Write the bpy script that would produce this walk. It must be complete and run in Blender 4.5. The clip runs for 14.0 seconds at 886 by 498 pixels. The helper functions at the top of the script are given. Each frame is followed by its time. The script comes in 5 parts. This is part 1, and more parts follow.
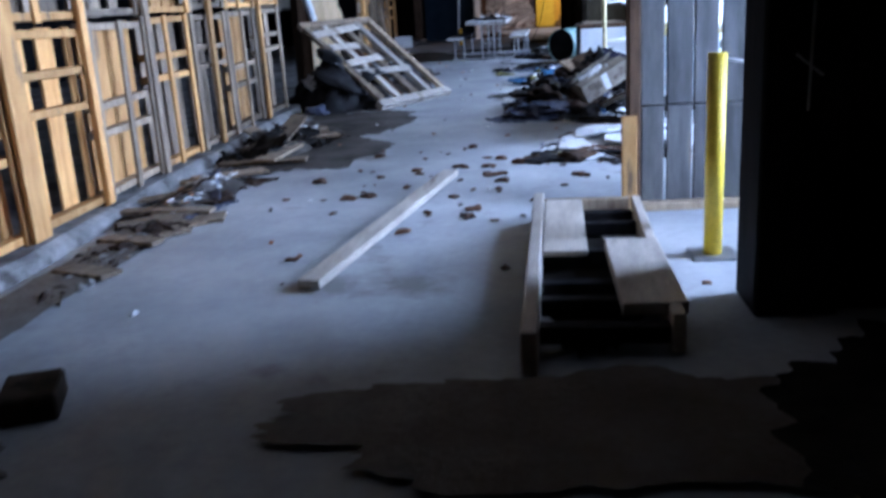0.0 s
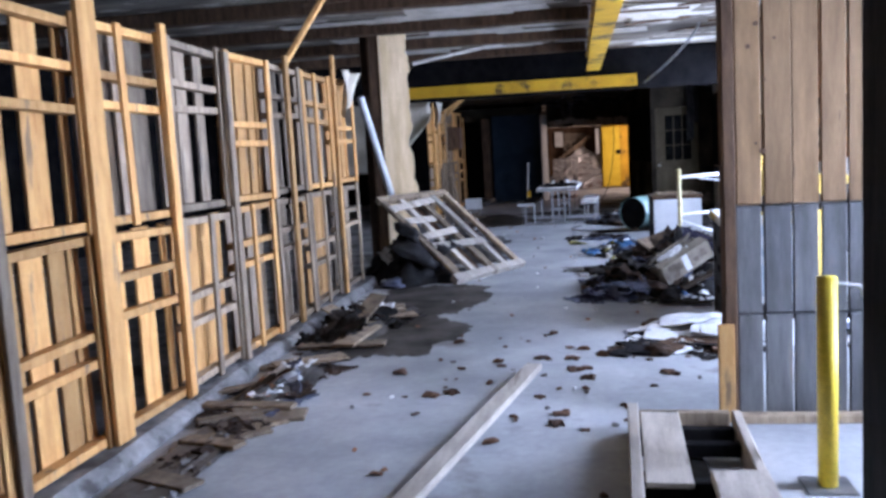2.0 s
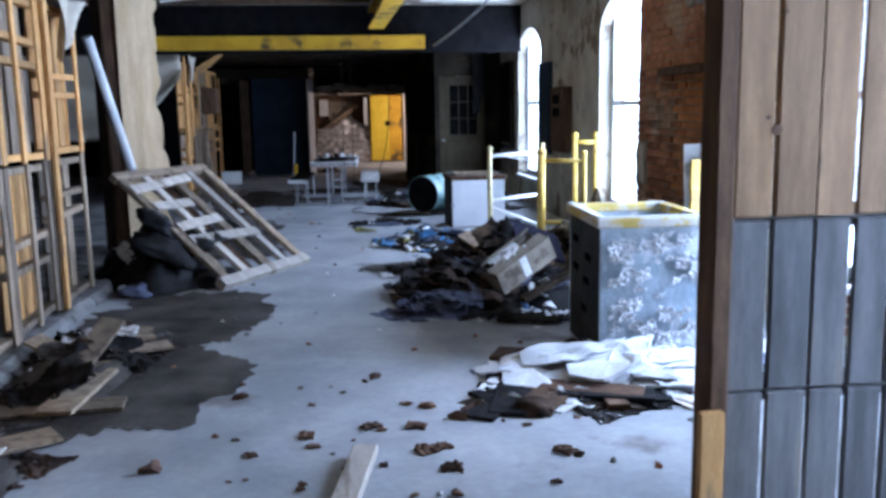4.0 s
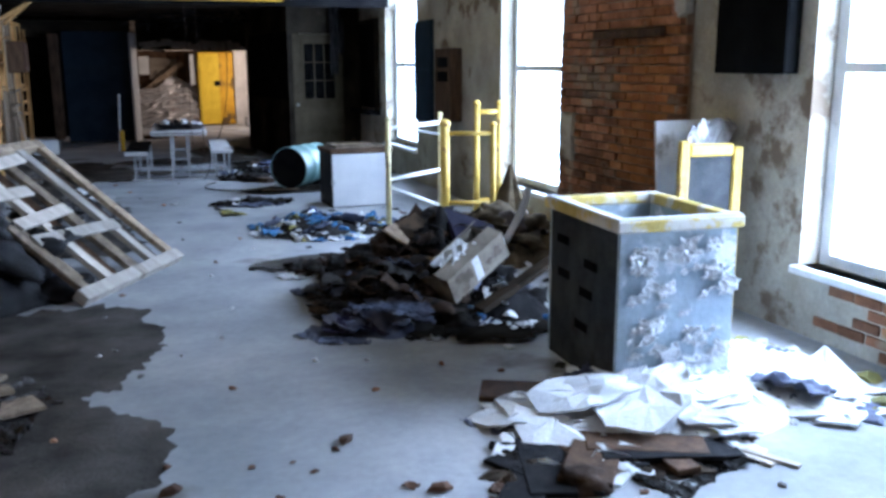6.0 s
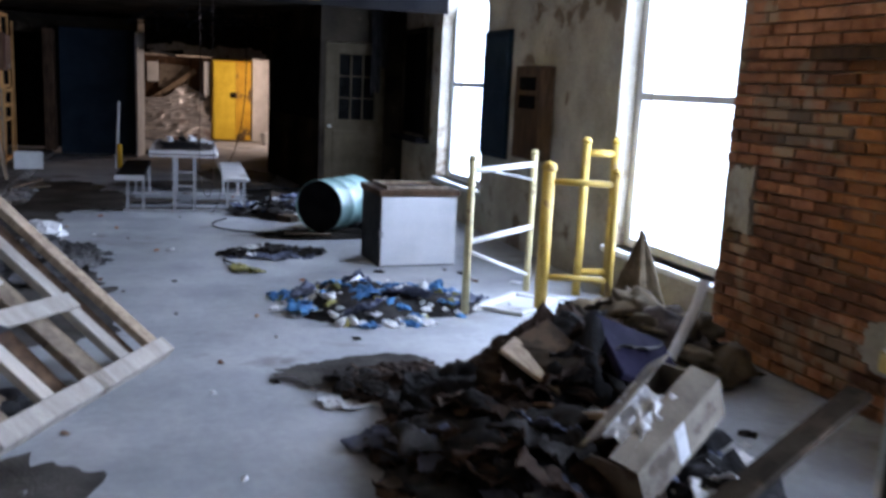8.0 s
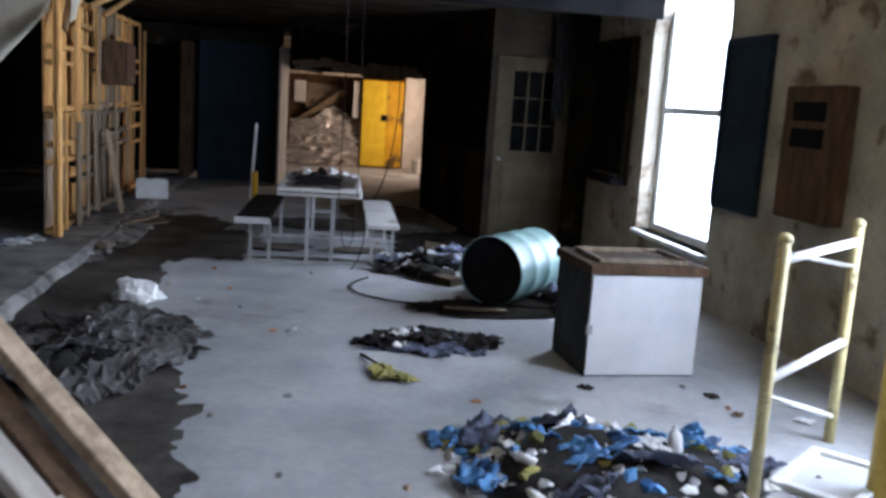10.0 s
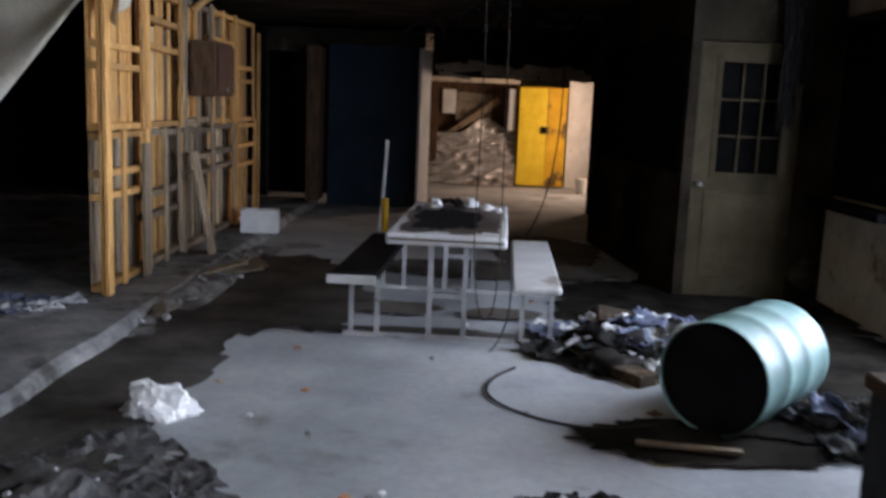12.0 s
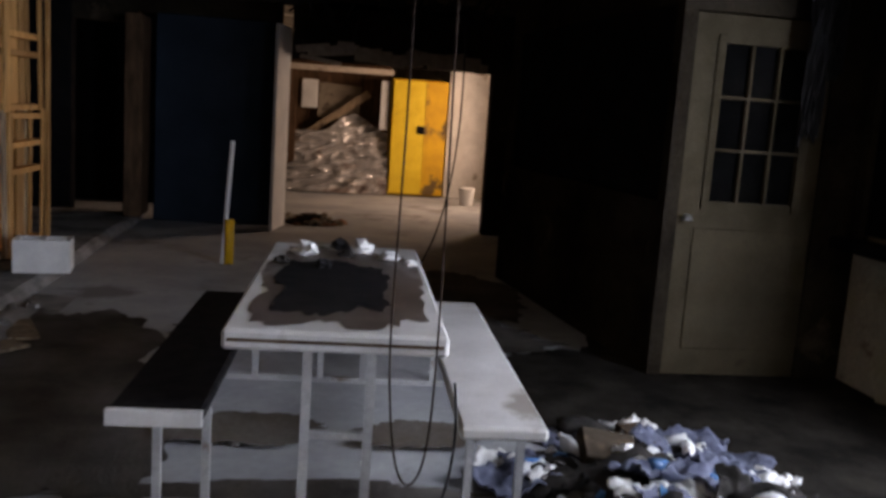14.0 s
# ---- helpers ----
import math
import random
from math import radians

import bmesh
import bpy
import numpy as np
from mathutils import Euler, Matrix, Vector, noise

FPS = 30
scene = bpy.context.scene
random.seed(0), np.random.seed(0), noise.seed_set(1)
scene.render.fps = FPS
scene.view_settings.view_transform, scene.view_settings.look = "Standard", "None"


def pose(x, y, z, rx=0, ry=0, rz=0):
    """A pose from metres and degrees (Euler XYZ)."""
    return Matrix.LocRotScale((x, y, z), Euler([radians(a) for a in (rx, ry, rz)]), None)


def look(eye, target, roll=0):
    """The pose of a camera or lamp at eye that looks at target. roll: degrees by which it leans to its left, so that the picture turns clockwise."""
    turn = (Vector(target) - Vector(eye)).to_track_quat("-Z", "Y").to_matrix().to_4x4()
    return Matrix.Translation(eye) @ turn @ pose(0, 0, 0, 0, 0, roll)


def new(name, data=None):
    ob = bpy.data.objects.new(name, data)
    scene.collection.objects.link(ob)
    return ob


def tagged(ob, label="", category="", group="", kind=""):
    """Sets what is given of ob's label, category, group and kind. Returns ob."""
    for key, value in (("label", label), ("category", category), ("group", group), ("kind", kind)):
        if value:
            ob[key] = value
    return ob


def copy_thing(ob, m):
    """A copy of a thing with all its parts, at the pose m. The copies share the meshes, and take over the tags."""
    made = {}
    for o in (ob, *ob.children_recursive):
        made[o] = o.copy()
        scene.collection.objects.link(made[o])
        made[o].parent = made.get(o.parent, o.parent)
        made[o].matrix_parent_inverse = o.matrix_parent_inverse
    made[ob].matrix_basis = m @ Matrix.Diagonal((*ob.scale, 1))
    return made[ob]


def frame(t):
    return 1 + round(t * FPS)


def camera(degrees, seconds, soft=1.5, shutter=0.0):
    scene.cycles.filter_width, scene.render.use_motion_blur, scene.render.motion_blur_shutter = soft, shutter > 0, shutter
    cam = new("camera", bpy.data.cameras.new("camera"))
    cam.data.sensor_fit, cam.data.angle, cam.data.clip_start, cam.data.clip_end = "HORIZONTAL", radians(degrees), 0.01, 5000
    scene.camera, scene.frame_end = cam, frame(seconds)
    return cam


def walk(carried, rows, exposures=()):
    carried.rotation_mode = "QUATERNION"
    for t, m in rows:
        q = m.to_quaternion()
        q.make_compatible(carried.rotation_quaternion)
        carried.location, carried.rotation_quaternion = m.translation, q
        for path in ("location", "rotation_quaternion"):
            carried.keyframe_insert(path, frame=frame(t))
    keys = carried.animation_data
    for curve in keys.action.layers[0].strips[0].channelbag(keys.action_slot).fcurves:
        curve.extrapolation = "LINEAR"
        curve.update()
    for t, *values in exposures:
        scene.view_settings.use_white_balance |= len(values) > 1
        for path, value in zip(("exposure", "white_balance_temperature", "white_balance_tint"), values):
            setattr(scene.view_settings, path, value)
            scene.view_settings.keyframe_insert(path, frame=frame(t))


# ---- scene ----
cam = camera(53.0, 14.0, soft=3.1, shutter=0.4)
PATH = [
    (0, (2.821, 0.374, 1.358), (2.64, 2.287, 0.802), -3.5),
    (0.5, (2.9, 0.55, 1.52), (2.764, 2.493, 1.075), -4.0),
    (1, (2.918, -0.169, 1.716), (2.62, 1.779, 1.376), -5.8),
    (1.5, (2.769, -0.046, 1.719), (2.443, 1.903, 1.414), -3.9),
    (2, (2.663, 0.54, 1.689), (2.357, 2.503, 1.46), -3.2),
    (2.5, (2.569, 1.114, 1.691), (2.328, 3.082, 1.431), -1.6),
    (3, (2.425, 1.685, 1.684), (2.429, 3.667, 1.414), -2.3),
    (3.5, (2.349, 2.289, 1.673), (2.5, 4.271, 1.455), -2.1),
    (4.2, (2.07, 3.088, 1.659), (2.357, 5.036, 1.309), -0.6),
    (6.3, (1.529, 4.784, 1.752), (2.236, 6.61, 1.346), 0.6),
    (6.5, (1.572, 5.071, 1.759), (2.306, 6.887, 1.358), 1.1),
    (7, (1.612, 5.704, 1.742), (2.315, 7.54, 1.374), 0.3),
    (7.5, (1.849, 6.416, 1.685), (2.406, 8.29, 1.264), 0.1),
    (8, (1.755, 7.187, 1.679), (2.396, 9.048, 1.319), 2.8),
    (8.5, (1.865, 7.91, 1.633), (2.372, 9.82, 1.327), 2.8),
    (8.7, (1.886, 8.175, 1.631), (2.345, 10.097, 1.319), 3.1),
    (10.8, (2.218, 10.896, 1.66), (2.424, 12.858, 1.329), 1.1),
    (11, (2.297, 11.168, 1.636), (2.444, 13.141, 1.339), 0.5),
    (11.5, (2.347, 11.868, 1.618), (2.377, 13.833, 1.243), 4.2),
    (12, (2.287, 12.547, 1.601), (2.263, 14.522, 1.283), 2.4),
    (12.5, (2.263, 13.239, 1.602), (2.125, 15.21, 1.298), 1.4),
    (13, (2.211, 13.848, 1.609), (2.274, 15.823, 1.3), 3.7),
    (13.5, (2.196, 14.568, 1.596), (2.388, 16.528, 1.246), 2.2),
    (14, (2.11, 15.273, 1.562), (2.415, 17.223, 1.255), 4.0),
]
walk(cam, [(t, look(eye, target, roll)) for t, eye, target, roll in PATH],
     exposures=[(0, -0.2, 5500, 28), (1, 0.0, 6100, 34), (2.4, -0.05, 6200, 32), (3.0, -0.25, 6000, 28), (4.2, -0.2, 5800, 26), (6.5, -0.1, 6000, 22), (7.5, -0.3, 6300, 30),
                (8.7, -0.2, 6500, 28), (11, -0.2, 7300, 27), (12.7, -0.15, 7350, 30), (14, -0.35, 7900, 32)])

# ---- world and light ----
world = bpy.data.worlds.new("world")
scene.world = world
world.use_nodes = True
wn = world.node_tree
sky = wn.nodes.new("ShaderNodeTexSky")
sky.sky_type, sky.sun_disc = "NISHITA", False
sky.sun_elevation, sky.sun_rotation = radians(40), radians(270)
wn.links.new(sky.outputs[0], wn.nodes["Background"].inputs[0])
wn.nodes["Background"].inputs[1].default_value = 0.1

sun = new("sun", bpy.data.lights.new("sun", "SUN"))
sun.data.energy, sun.data.angle, sun.data.color = 2.0, radians(0.5), (1, 0.95, 0.86)
sun.matrix_world = look((-8, 8, 9), (0, 8, 0))


def window_light(name, y, z, width, height, power, colour, x=5.9):
    ob = new(name, bpy.data.lights.new(name, "AREA"))
    ob.data.shape, ob.data.size, ob.data.size_y = "RECTANGLE", width, height
    ob.data.energy, ob.data.color = power, colour
    ob.matrix_world = look((x, y, z), (x - 1, y, z - 0.001))
    return ob


DAY = (0.56, 0.78, 1.0)
XR = 5.57                       # inner face of the window wall
WINDOWS = [(4.2, 5.25, 0.45, 2.95), (7.35, 8.95, 0.45, 2.95), (12.3, 13.9, 0.4, 2.95), (17.05, 18.7, 0.47, 2.95)]
for (ya, yb, za, zb), power in zip(WINDOWS, (330, 470, 370, 290)):
    window_light("window_light", (ya + yb) / 2, (za + zb) / 2, yb - ya, zb - za, power, DAY)
window_light("window_light", 29.3, 1.6, 1.6, 1.6, 150, (1.0, 0.85, 0.66))

# ---- materials ----


def mat(name, c1, c2, scale=8.0, rough=0.8, bump=0.3, rand=0.0, metal=0.0, stretch=(1, 1, 1), stain=None, stain_scale=1.2, stain_at=0.55, fine=60.0, spec=0.3, world_stain=False, grainy=0.45):
    """Two tones mixed by noise, fine grain over them, stains of a third tone, relief, and a tone that varies from piece to piece."""
    m = bpy.data.materials.new(name)
    m.use_nodes = True
    nt = m.node_tree
    n, l = nt.nodes, nt.links
    b = n["Principled BSDF"]
    tc = n.new("ShaderNodeTexCoord")
    info = n.new("ShaderNodeObjectInfo")
    off = n.new("ShaderNodeVectorMath")
    off.operation = "MULTIPLY_ADD"
    off.inputs[1].default_value = stretch
    l.new(tc.outputs["Object"], off.inputs[0])
    shift = n.new("ShaderNodeMath")
    shift.operation = "MULTIPLY"
    shift.inputs[1].default_value = 37.0 if rand else 0.0
    l.new(info.outputs["Random"], shift.inputs[0])
    l.new(shift.outputs[0], off.inputs[2])

    def noise_node(s, detail=6.0):
        t = n.new("ShaderNodeTexNoise")
        t.inputs["Scale"].default_value, t.inputs["Detail"].default_value, t.inputs["Roughness"].default_value = s, detail, 0.62
        l.new(off.outputs[0], t.inputs["Vector"])
        return t

    def ramp(src, lo, hi, ca, cb):
        r = n.new("ShaderNodeValToRGB")
        r.color_ramp.elements[0].position, r.color_ramp.elements[1].position = lo, hi
        r.color_ramp.elements[0].color, r.color_ramp.elements[1].color = (*ca, 1), (*cb, 1)
        l.new(src, r.inputs[0])
        return r

    def mix(kind, fac, a, bb):
        x = n.new("ShaderNodeMix")
        x.data_type, x.blend_type = "RGBA", kind
        if isinstance(fac, float):
            x.inputs[0].default_value = fac
        else:
            l.new(fac, x.inputs[0])
        l.new(a, x.inputs[6])
        l.new(bb, x.inputs[7])
        return x.outputs[2]

    big, small = noise_node(scale), noise_node(fine, 4.0)
    col = ramp(big.outputs["Fac"], 0.35, 0.65, c1, c2).outputs[0]
    grain = ramp(small.outputs["Fac"], 0.3, 0.7, (0.62, 0.62, 0.62), (1.15, 1.15, 1.15)).outputs[0]
    col = mix("MULTIPLY", grainy, col, grain)
    if stain:
        sn = noise_node(stain_scale, 8.0)
        if world_stain:
            geo = n.new("ShaderNodeNewGeometry")
            l.new(geo.outputs["Position"], sn.inputs["Vector"])
        flat = n.new("ShaderNodeRGB")
        flat.outputs[0].default_value = (*stain, 1)
        mask = ramp(sn.outputs["Fac"], stain_at, stain_at + 0.07, (0, 0, 0), (0.9, 0.9, 0.9)).outputs[0]
        col = mix("MIX", mask, col, flat.outputs[0])
    if rand:
        tone = ramp(info.outputs["Random"], 0.0, 1.0, (1 - rand,) * 3, (1 + rand * 0.6, 1 + rand * 0.5, 1 + rand * 0.4)).outputs[0]
        col = mix("MULTIPLY", 1.0, col, tone)
    l.new(col, b.inputs["Base Color"])
    b.inputs["Roughness"].default_value, b.inputs["Metallic"].default_value = rough, metal
    b.inputs["Specular IOR Level"].default_value = spec
    if bump:
        bp = n.new("ShaderNodeBump")
        bp.inputs["Strength"].default_value, bp.inputs["Distance"].default_value = bump, 0.02
        l.new(small.outputs["Fac"], bp.inputs["Height"])
        l.new(bp.outputs[0], b.inputs["Normal"])
    return m


WOOD = mat("pallet_wood", (0.52, 0.25, 0.078), (0.74, 0.415, 0.152), 5, 0.8, 0.3, 0.45, stretch=(3, 3, 0.6), stain=(0.2, 0.13, 0.08), stain_scale=2.5, stain_at=0.6)
PALE_WOOD = mat("pale_splintered_wood", (0.58, 0.41, 0.23), (0.76, 0.57, 0.36), 3, 0.85, 0.4, 0.2, stretch=(3, 3, 0.5), stain=(0.38, 0.25, 0.14), stain_scale=2.0, stain_at=0.62)
WOOD_GREY = mat("weathered_wood", (0.2, 0.145, 0.1), (0.38, 0.29, 0.2), 5, 0.85, 0.4, 0.45, stretch=(3, 3, 0.6), stain=(0.12, 0.09, 0.07), stain_scale=3, stain_at=0.6)
WOOD_LONG = mat("board_wood", (0.38, 0.33, 0.28), (0.55, 0.49, 0.42), 4, 0.8, 0.3, 0.3, stretch=(3, 0.5, 3), stain=(0.2, 0.16, 0.12), stain_at=0.6)
# Both plank tones are lowered, so the wall's dimness is partly colour.
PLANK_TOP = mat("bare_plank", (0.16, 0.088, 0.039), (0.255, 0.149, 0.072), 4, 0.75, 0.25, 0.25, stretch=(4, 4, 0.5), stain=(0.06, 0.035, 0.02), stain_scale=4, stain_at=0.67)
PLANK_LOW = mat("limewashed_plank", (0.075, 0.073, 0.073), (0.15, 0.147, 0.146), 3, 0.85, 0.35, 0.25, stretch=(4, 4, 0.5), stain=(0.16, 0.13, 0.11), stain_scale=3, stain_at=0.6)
BLACK_WOOD = mat("black_timber", (0.008, 0.008, 0.01), (0.022, 0.02, 0.02), 4, 0.7, 0.4, stretch=(3, 3, 0.5), spec=0.04)
DARK_WOOD = mat("dark_brown_timber", (0.06, 0.035, 0.022), (0.13, 0.075, 0.045), 5, 0.75, 0.3, 0.2, stretch=(3, 3, 0.6), spec=0.08)
CONCRETE = mat("concrete_floor", (0.25, 0.26, 0.27), (0.42, 0.42, 0.42), 0.9, 0.85, 0.12, stain=(0.17, 0.16, 0.15), stain_scale=0.7, stain_at=0.58, fine=18, grainy=0.3)
KERB = mat("dirty_kerb_concrete", (0.12, 0.115, 0.11), (0.3, 0.285, 0.27), 3, 0.9, 0.5, stain=(0.06, 0.053, 0.047), stain_scale=2.0, stain_at=0.54, fine=25)
# Near-black floor tone, also used to paint shade onto the concrete.
DARK_FLOOR = mat("near_black_floor", (0.009, 0.008, 0.007), (0.03, 0.026, 0.022), 3, 0.85, 0.4, fine=40, spec=0.0)
DIRT = mat("damp_dirt", (0.035, 0.03, 0.026), (0.12, 0.107, 0.095), 1.6, 0.75, 0.5, fine=45, stain=(0.15, 0.14, 0.13), stain_scale=4, stain_at=0.66, spec=0.05)
# Brown dust tone; before the post it paints the soft shadow.
DUST_SHADE = mat("brown_dust_and_shade", (0.085, 0.066, 0.05), (0.16, 0.14, 0.12), 1.5, 0.9, 0.4, fine=30, spec=0.1)
PLASTER = mat("old_plaster", (0.3, 0.265, 0.21), (0.5, 0.45, 0.37), 1.6, 0.9, 0.35, stain=(0.15, 0.105, 0.07), stain_scale=1.9, stain_at=0.545, fine=30, spec=0.08)
CEILING = mat("mouldy_ceiling_plaster", (0.12, 0.1, 0.085), (0.3, 0.26, 0.21), 1.1, 0.95, 0.5, stretch=(1, 2.2, 1), stain=(0.6, 0.54, 0.46), stain_scale=1.3, stain_at=0.56, fine=22, spec=0.03)
WHITE_PLASTER = mat("flaking_white_plaster", (0.42, 0.38, 0.32), (0.62, 0.57, 0.5), 3, 0.95, 0.4, stain=(0.2, 0.165, 0.13), stain_scale=3, stain_at=0.6, fine=30, spec=0.1)
DARK_CEILING = mat("dark_ceiling_plaster", (0.025, 0.019, 0.014), (0.085, 0.066, 0.05), 1.3, 0.95, 0.5, stretch=(1, 2.2, 1), stain=(0.2, 0.165, 0.13), stain_scale=1.7, stain_at=0.64, fine=22, spec=0.0)
# Stained plaster darkened so the rear bay's shade sits in the colour.
SHADED_PLASTER = mat("stained_shaded_plaster", (0.012, 0.009, 0.007), (0.04, 0.031, 0.022), 1.4, 0.9, 0.35, stain=(0.085, 0.066, 0.046), stain_scale=1.6, stain_at=0.64, fine=30, spec=0.0)
# Cream paint with the dim bay's shade worked into its tone.
SHADED_CREAM = mat("shaded_cream_paint", (0.05, 0.039, 0.024), (0.085, 0.066, 0.042), 3, 0.65, 0.15, stain=(0.05, 0.037, 0.024), stain_scale=3, stain_at=0.66, spec=0.03)
WHITE_PAINT = mat("dirty_white_paint", (0.6, 0.6, 0.59), (0.78, 0.78, 0.77), 3, 0.6, 0.2, 0.1, stain=(0.3, 0.27, 0.23), stain_scale=2.5, stain_at=0.62, grainy=0.25)
GREY_PAINT = mat("scuffed_off_white_enamel", (0.42, 0.43, 0.44), (0.54, 0.54, 0.54), 2, 0.5, 0.1, stain=(0.3, 0.27, 0.23), stain_scale=2.0, stain_at=0.63, grainy=0.2)
GREY_TARP = mat("grey_plastic_tarp", (0.045, 0.043, 0.043), (0.12, 0.115, 0.115), 4, 0.55, 0.3, 0.2, stain=(0.03, 0.028, 0.027), stain_scale=4, stain_at=0.58)
BLUE_WALL = mat("blue_painted_board", (0.014, 0.027, 0.042), (0.025, 0.042, 0.062), 2, 0.7, 0.15, stain=(0.05, 0.05, 0.05), stain_at=0.68, spec=0.08)
# Black of small parts; on walls and openings it stands for darkness.
BLACK = mat("flat_black", (0.006, 0.006, 0.007), (0.014, 0.013, 0.013), 4, 0.9, 0.2, spec=0.0)
YELLOW = mat("yellow_enamel", (0.72, 0.47, 0.02), (0.85, 0.6, 0.04), 5, 0.45, 0.15, stain=(0.25, 0.12, 0.03), stain_scale=6, stain_at=0.66, spec=0.5)
YELLOW_DULL = mat("rusty_yellow_steel", (0.56, 0.29, 0.008), (0.74, 0.41, 0.012), 3, 0.6, 0.3, stain=(0.07, 0.042, 0.022), stain_scale=2.2, stain_at=0.54, spec=0.4)
YELLOW_PALE = mat("pale_yellow_paint", (0.5, 0.41, 0.19), (0.66, 0.57, 0.32), 5, 0.5, 0.15, stain=(0.2, 0.14, 0.08), stain_scale=5, stain_at=0.54)
YELLOW_RIM = mat("chipped_yellow_rim_paint", (0.5, 0.36, 0.08), (0.66, 0.5, 0.16), 5, 0.6, 0.4, stain=(0.6, 0.58, 0.54), stain_scale=4, stain_at=0.46)
RAIL_YELLOW = mat("chipped_yellow_rail_paint", (0.42, 0.27, 0.045), (0.58, 0.39, 0.09), 5, 0.5, 0.25, 0.2, stain=(0.24, 0.13, 0.05), stain_scale=5, stain_at=0.58)
BRICK = mat("red_brick", (0.2, 0.078, 0.036), (0.42, 0.19, 0.095), 7, 0.9, 0.5, 0.55, stain=(0.34, 0.25, 0.17), stain_scale=2.2, stain_at=0.53, world_stain=True)
BRICK_ORANGE = mat("orange_brick_infill", (0.34, 0.12, 0.035), (0.48, 0.2, 0.07), 5, 0.9, 0.5, 0.3, stain=(0.2, 0.09, 0.04), stain_scale=2.0, stain_at=0.56, world_stain=True)
BRICK_DARK = mat("dark_red_paint", (0.05, 0.016, 0.01), (0.09, 0.03, 0.018), 5, 0.6, 0.2, stain=(0.03, 0.015, 0.01), stain_scale=4, stain_at=0.6)
MORTAR = mat("lime_mortar", (0.22, 0.13, 0.08), (0.36, 0.24, 0.16), 6, 0.95, 0.5, stain=(0.38, 0.31, 0.23), stain_scale=1.5, stain_at=0.53, world_stain=True)
BIN_GREY = mat("peeling_grey_paint", (0.3, 0.38, 0.45), (0.46, 0.53, 0.58), 2.5, 0.7, 0.35, stain=(0.76, 0.78, 0.8), stain_scale=3.5, stain_at=0.54, fine=16)
# Dark grey with the shade of sides turned from the windows put in.
SHADED_SHEET = mat("dark_shaded_sheet", (0.03, 0.033, 0.036), (0.065, 0.067, 0.069), 4, 0.7, 0.2, stain=(0.035, 0.033, 0.03), stain_scale=3, stain_at=0.62, spec=0.04)
TEAL = mat("pale_teal_drum_paint", (0.125, 0.24, 0.225), (0.21, 0.34, 0.315), 3, 0.4, 0.1, stain=(0.3, 0.25, 0.2), stain_scale=4, stain_at=0.68, spec=0.5)
STEEL = mat("grey_steel", (0.2, 0.2, 0.2), (0.35, 0.34, 0.33), 6, 0.45, 0.15, metal=0.7)
WHITE_SHEET = mat("white_plaster_sheet", (0.68, 0.7, 0.72), (0.82, 0.83, 0.84), 3, 0.85, 0.3, 0.15, stain=(0.4, 0.38, 0.35), stain_scale=4, stain_at=0.66)
CANVAS = mat("cream_canvas", (0.5, 0.43, 0.33), (0.66, 0.58, 0.46), 3, 0.9, 0.2, stain=(0.3, 0.23, 0.16), stain_scale=2, stain_at=0.62)
DARK_CLOTH = mat("dark_grey_cloth", (0.014, 0.013, 0.013), (0.05, 0.046, 0.044), 6, 0.9, 0.4, 0.4, stain=(0.08, 0.074, 0.07), stain_scale=5, stain_at=0.68, spec=0.04)
BLACK_BAG = mat("black_plastic_bag", (0.008, 0.008, 0.009), (0.022, 0.02, 0.02), 6, 0.6, 0.4, 0.2, spec=0.14)
BROWN_RAG = mat("brown_rag", (0.026, 0.018, 0.015), (0.085, 0.06, 0.048), 7, 0.95, 0.4, 0.5, spec=0.02)
CARDBOARD = mat("wet_cardboard", (0.035, 0.027, 0.021), (0.08, 0.063, 0.048), 4, 0.9, 0.2, 0.5, stain=(0.1, 0.07, 0.05), stain_scale=5, spec=0.02)
CARDBOARD_PALE = mat("grey_brown_cardboard", (0.17, 0.14, 0.11), (0.28, 0.24, 0.19), 4, 0.9, 0.2, 0.3, stain=(0.08, 0.06, 0.045), stain_scale=5)
BLUE_SCRAP = mat("blue_plastic", (0.02, 0.12, 0.32), (0.06, 0.26, 0.52), 5, 0.4, 0.15, 0.5, spec=0.5)
BLUEGREY = mat("blue_grey_cloth", (0.06, 0.07, 0.115), (0.15, 0.17, 0.24), 5, 0.85, 0.3, 0.4)
WHITE_SCRAP = mat("white_scrap", (0.6, 0.61, 0.62), (0.8, 0.8, 0.8), 6, 0.6, 0.15, 0.35)
GREEN_SCRAP = mat("green_yellow_scrap", (0.14, 0.14, 0.04), (0.34, 0.3, 0.09), 6, 0.7, 0.2, 0.4)
PLUM = mat("plum_board", (0.016, 0.014, 0.03), (0.032, 0.028, 0.052), 4, 0.8, 0.15, spec=0.02)
KHAKI = mat("khaki_sacking", (0.075, 0.056, 0.034), (0.16, 0.122, 0.078), 6, 0.95, 0.5, 0.3, stain=(0.05, 0.036, 0.024), stain_scale=5, stain_at=0.6, spec=0.02)
LEAF = mat("dead_leaf", (0.075, 0.04, 0.026), (0.17, 0.09, 0.055), 8, 0.9, 0.2, 0.5)
FOIL = mat("clear_plastic_sheet", (0.34, 0.33, 0.33), (0.56, 0.54, 0.53), 3, 0.2, 0.2, metal=0.35, stain=(0.2, 0.14, 0.12), stain_scale=1.4, stain_at=0.52, spec=0.6)
TABLE_TOP = mat("stained_table_top", (0.06, 0.042, 0.034), (0.14, 0.105, 0.088), 2.5, 0.5, 0.15, stain=(0.22, 0.2, 0.185), stain_scale=2.2, stain_at=0.55)
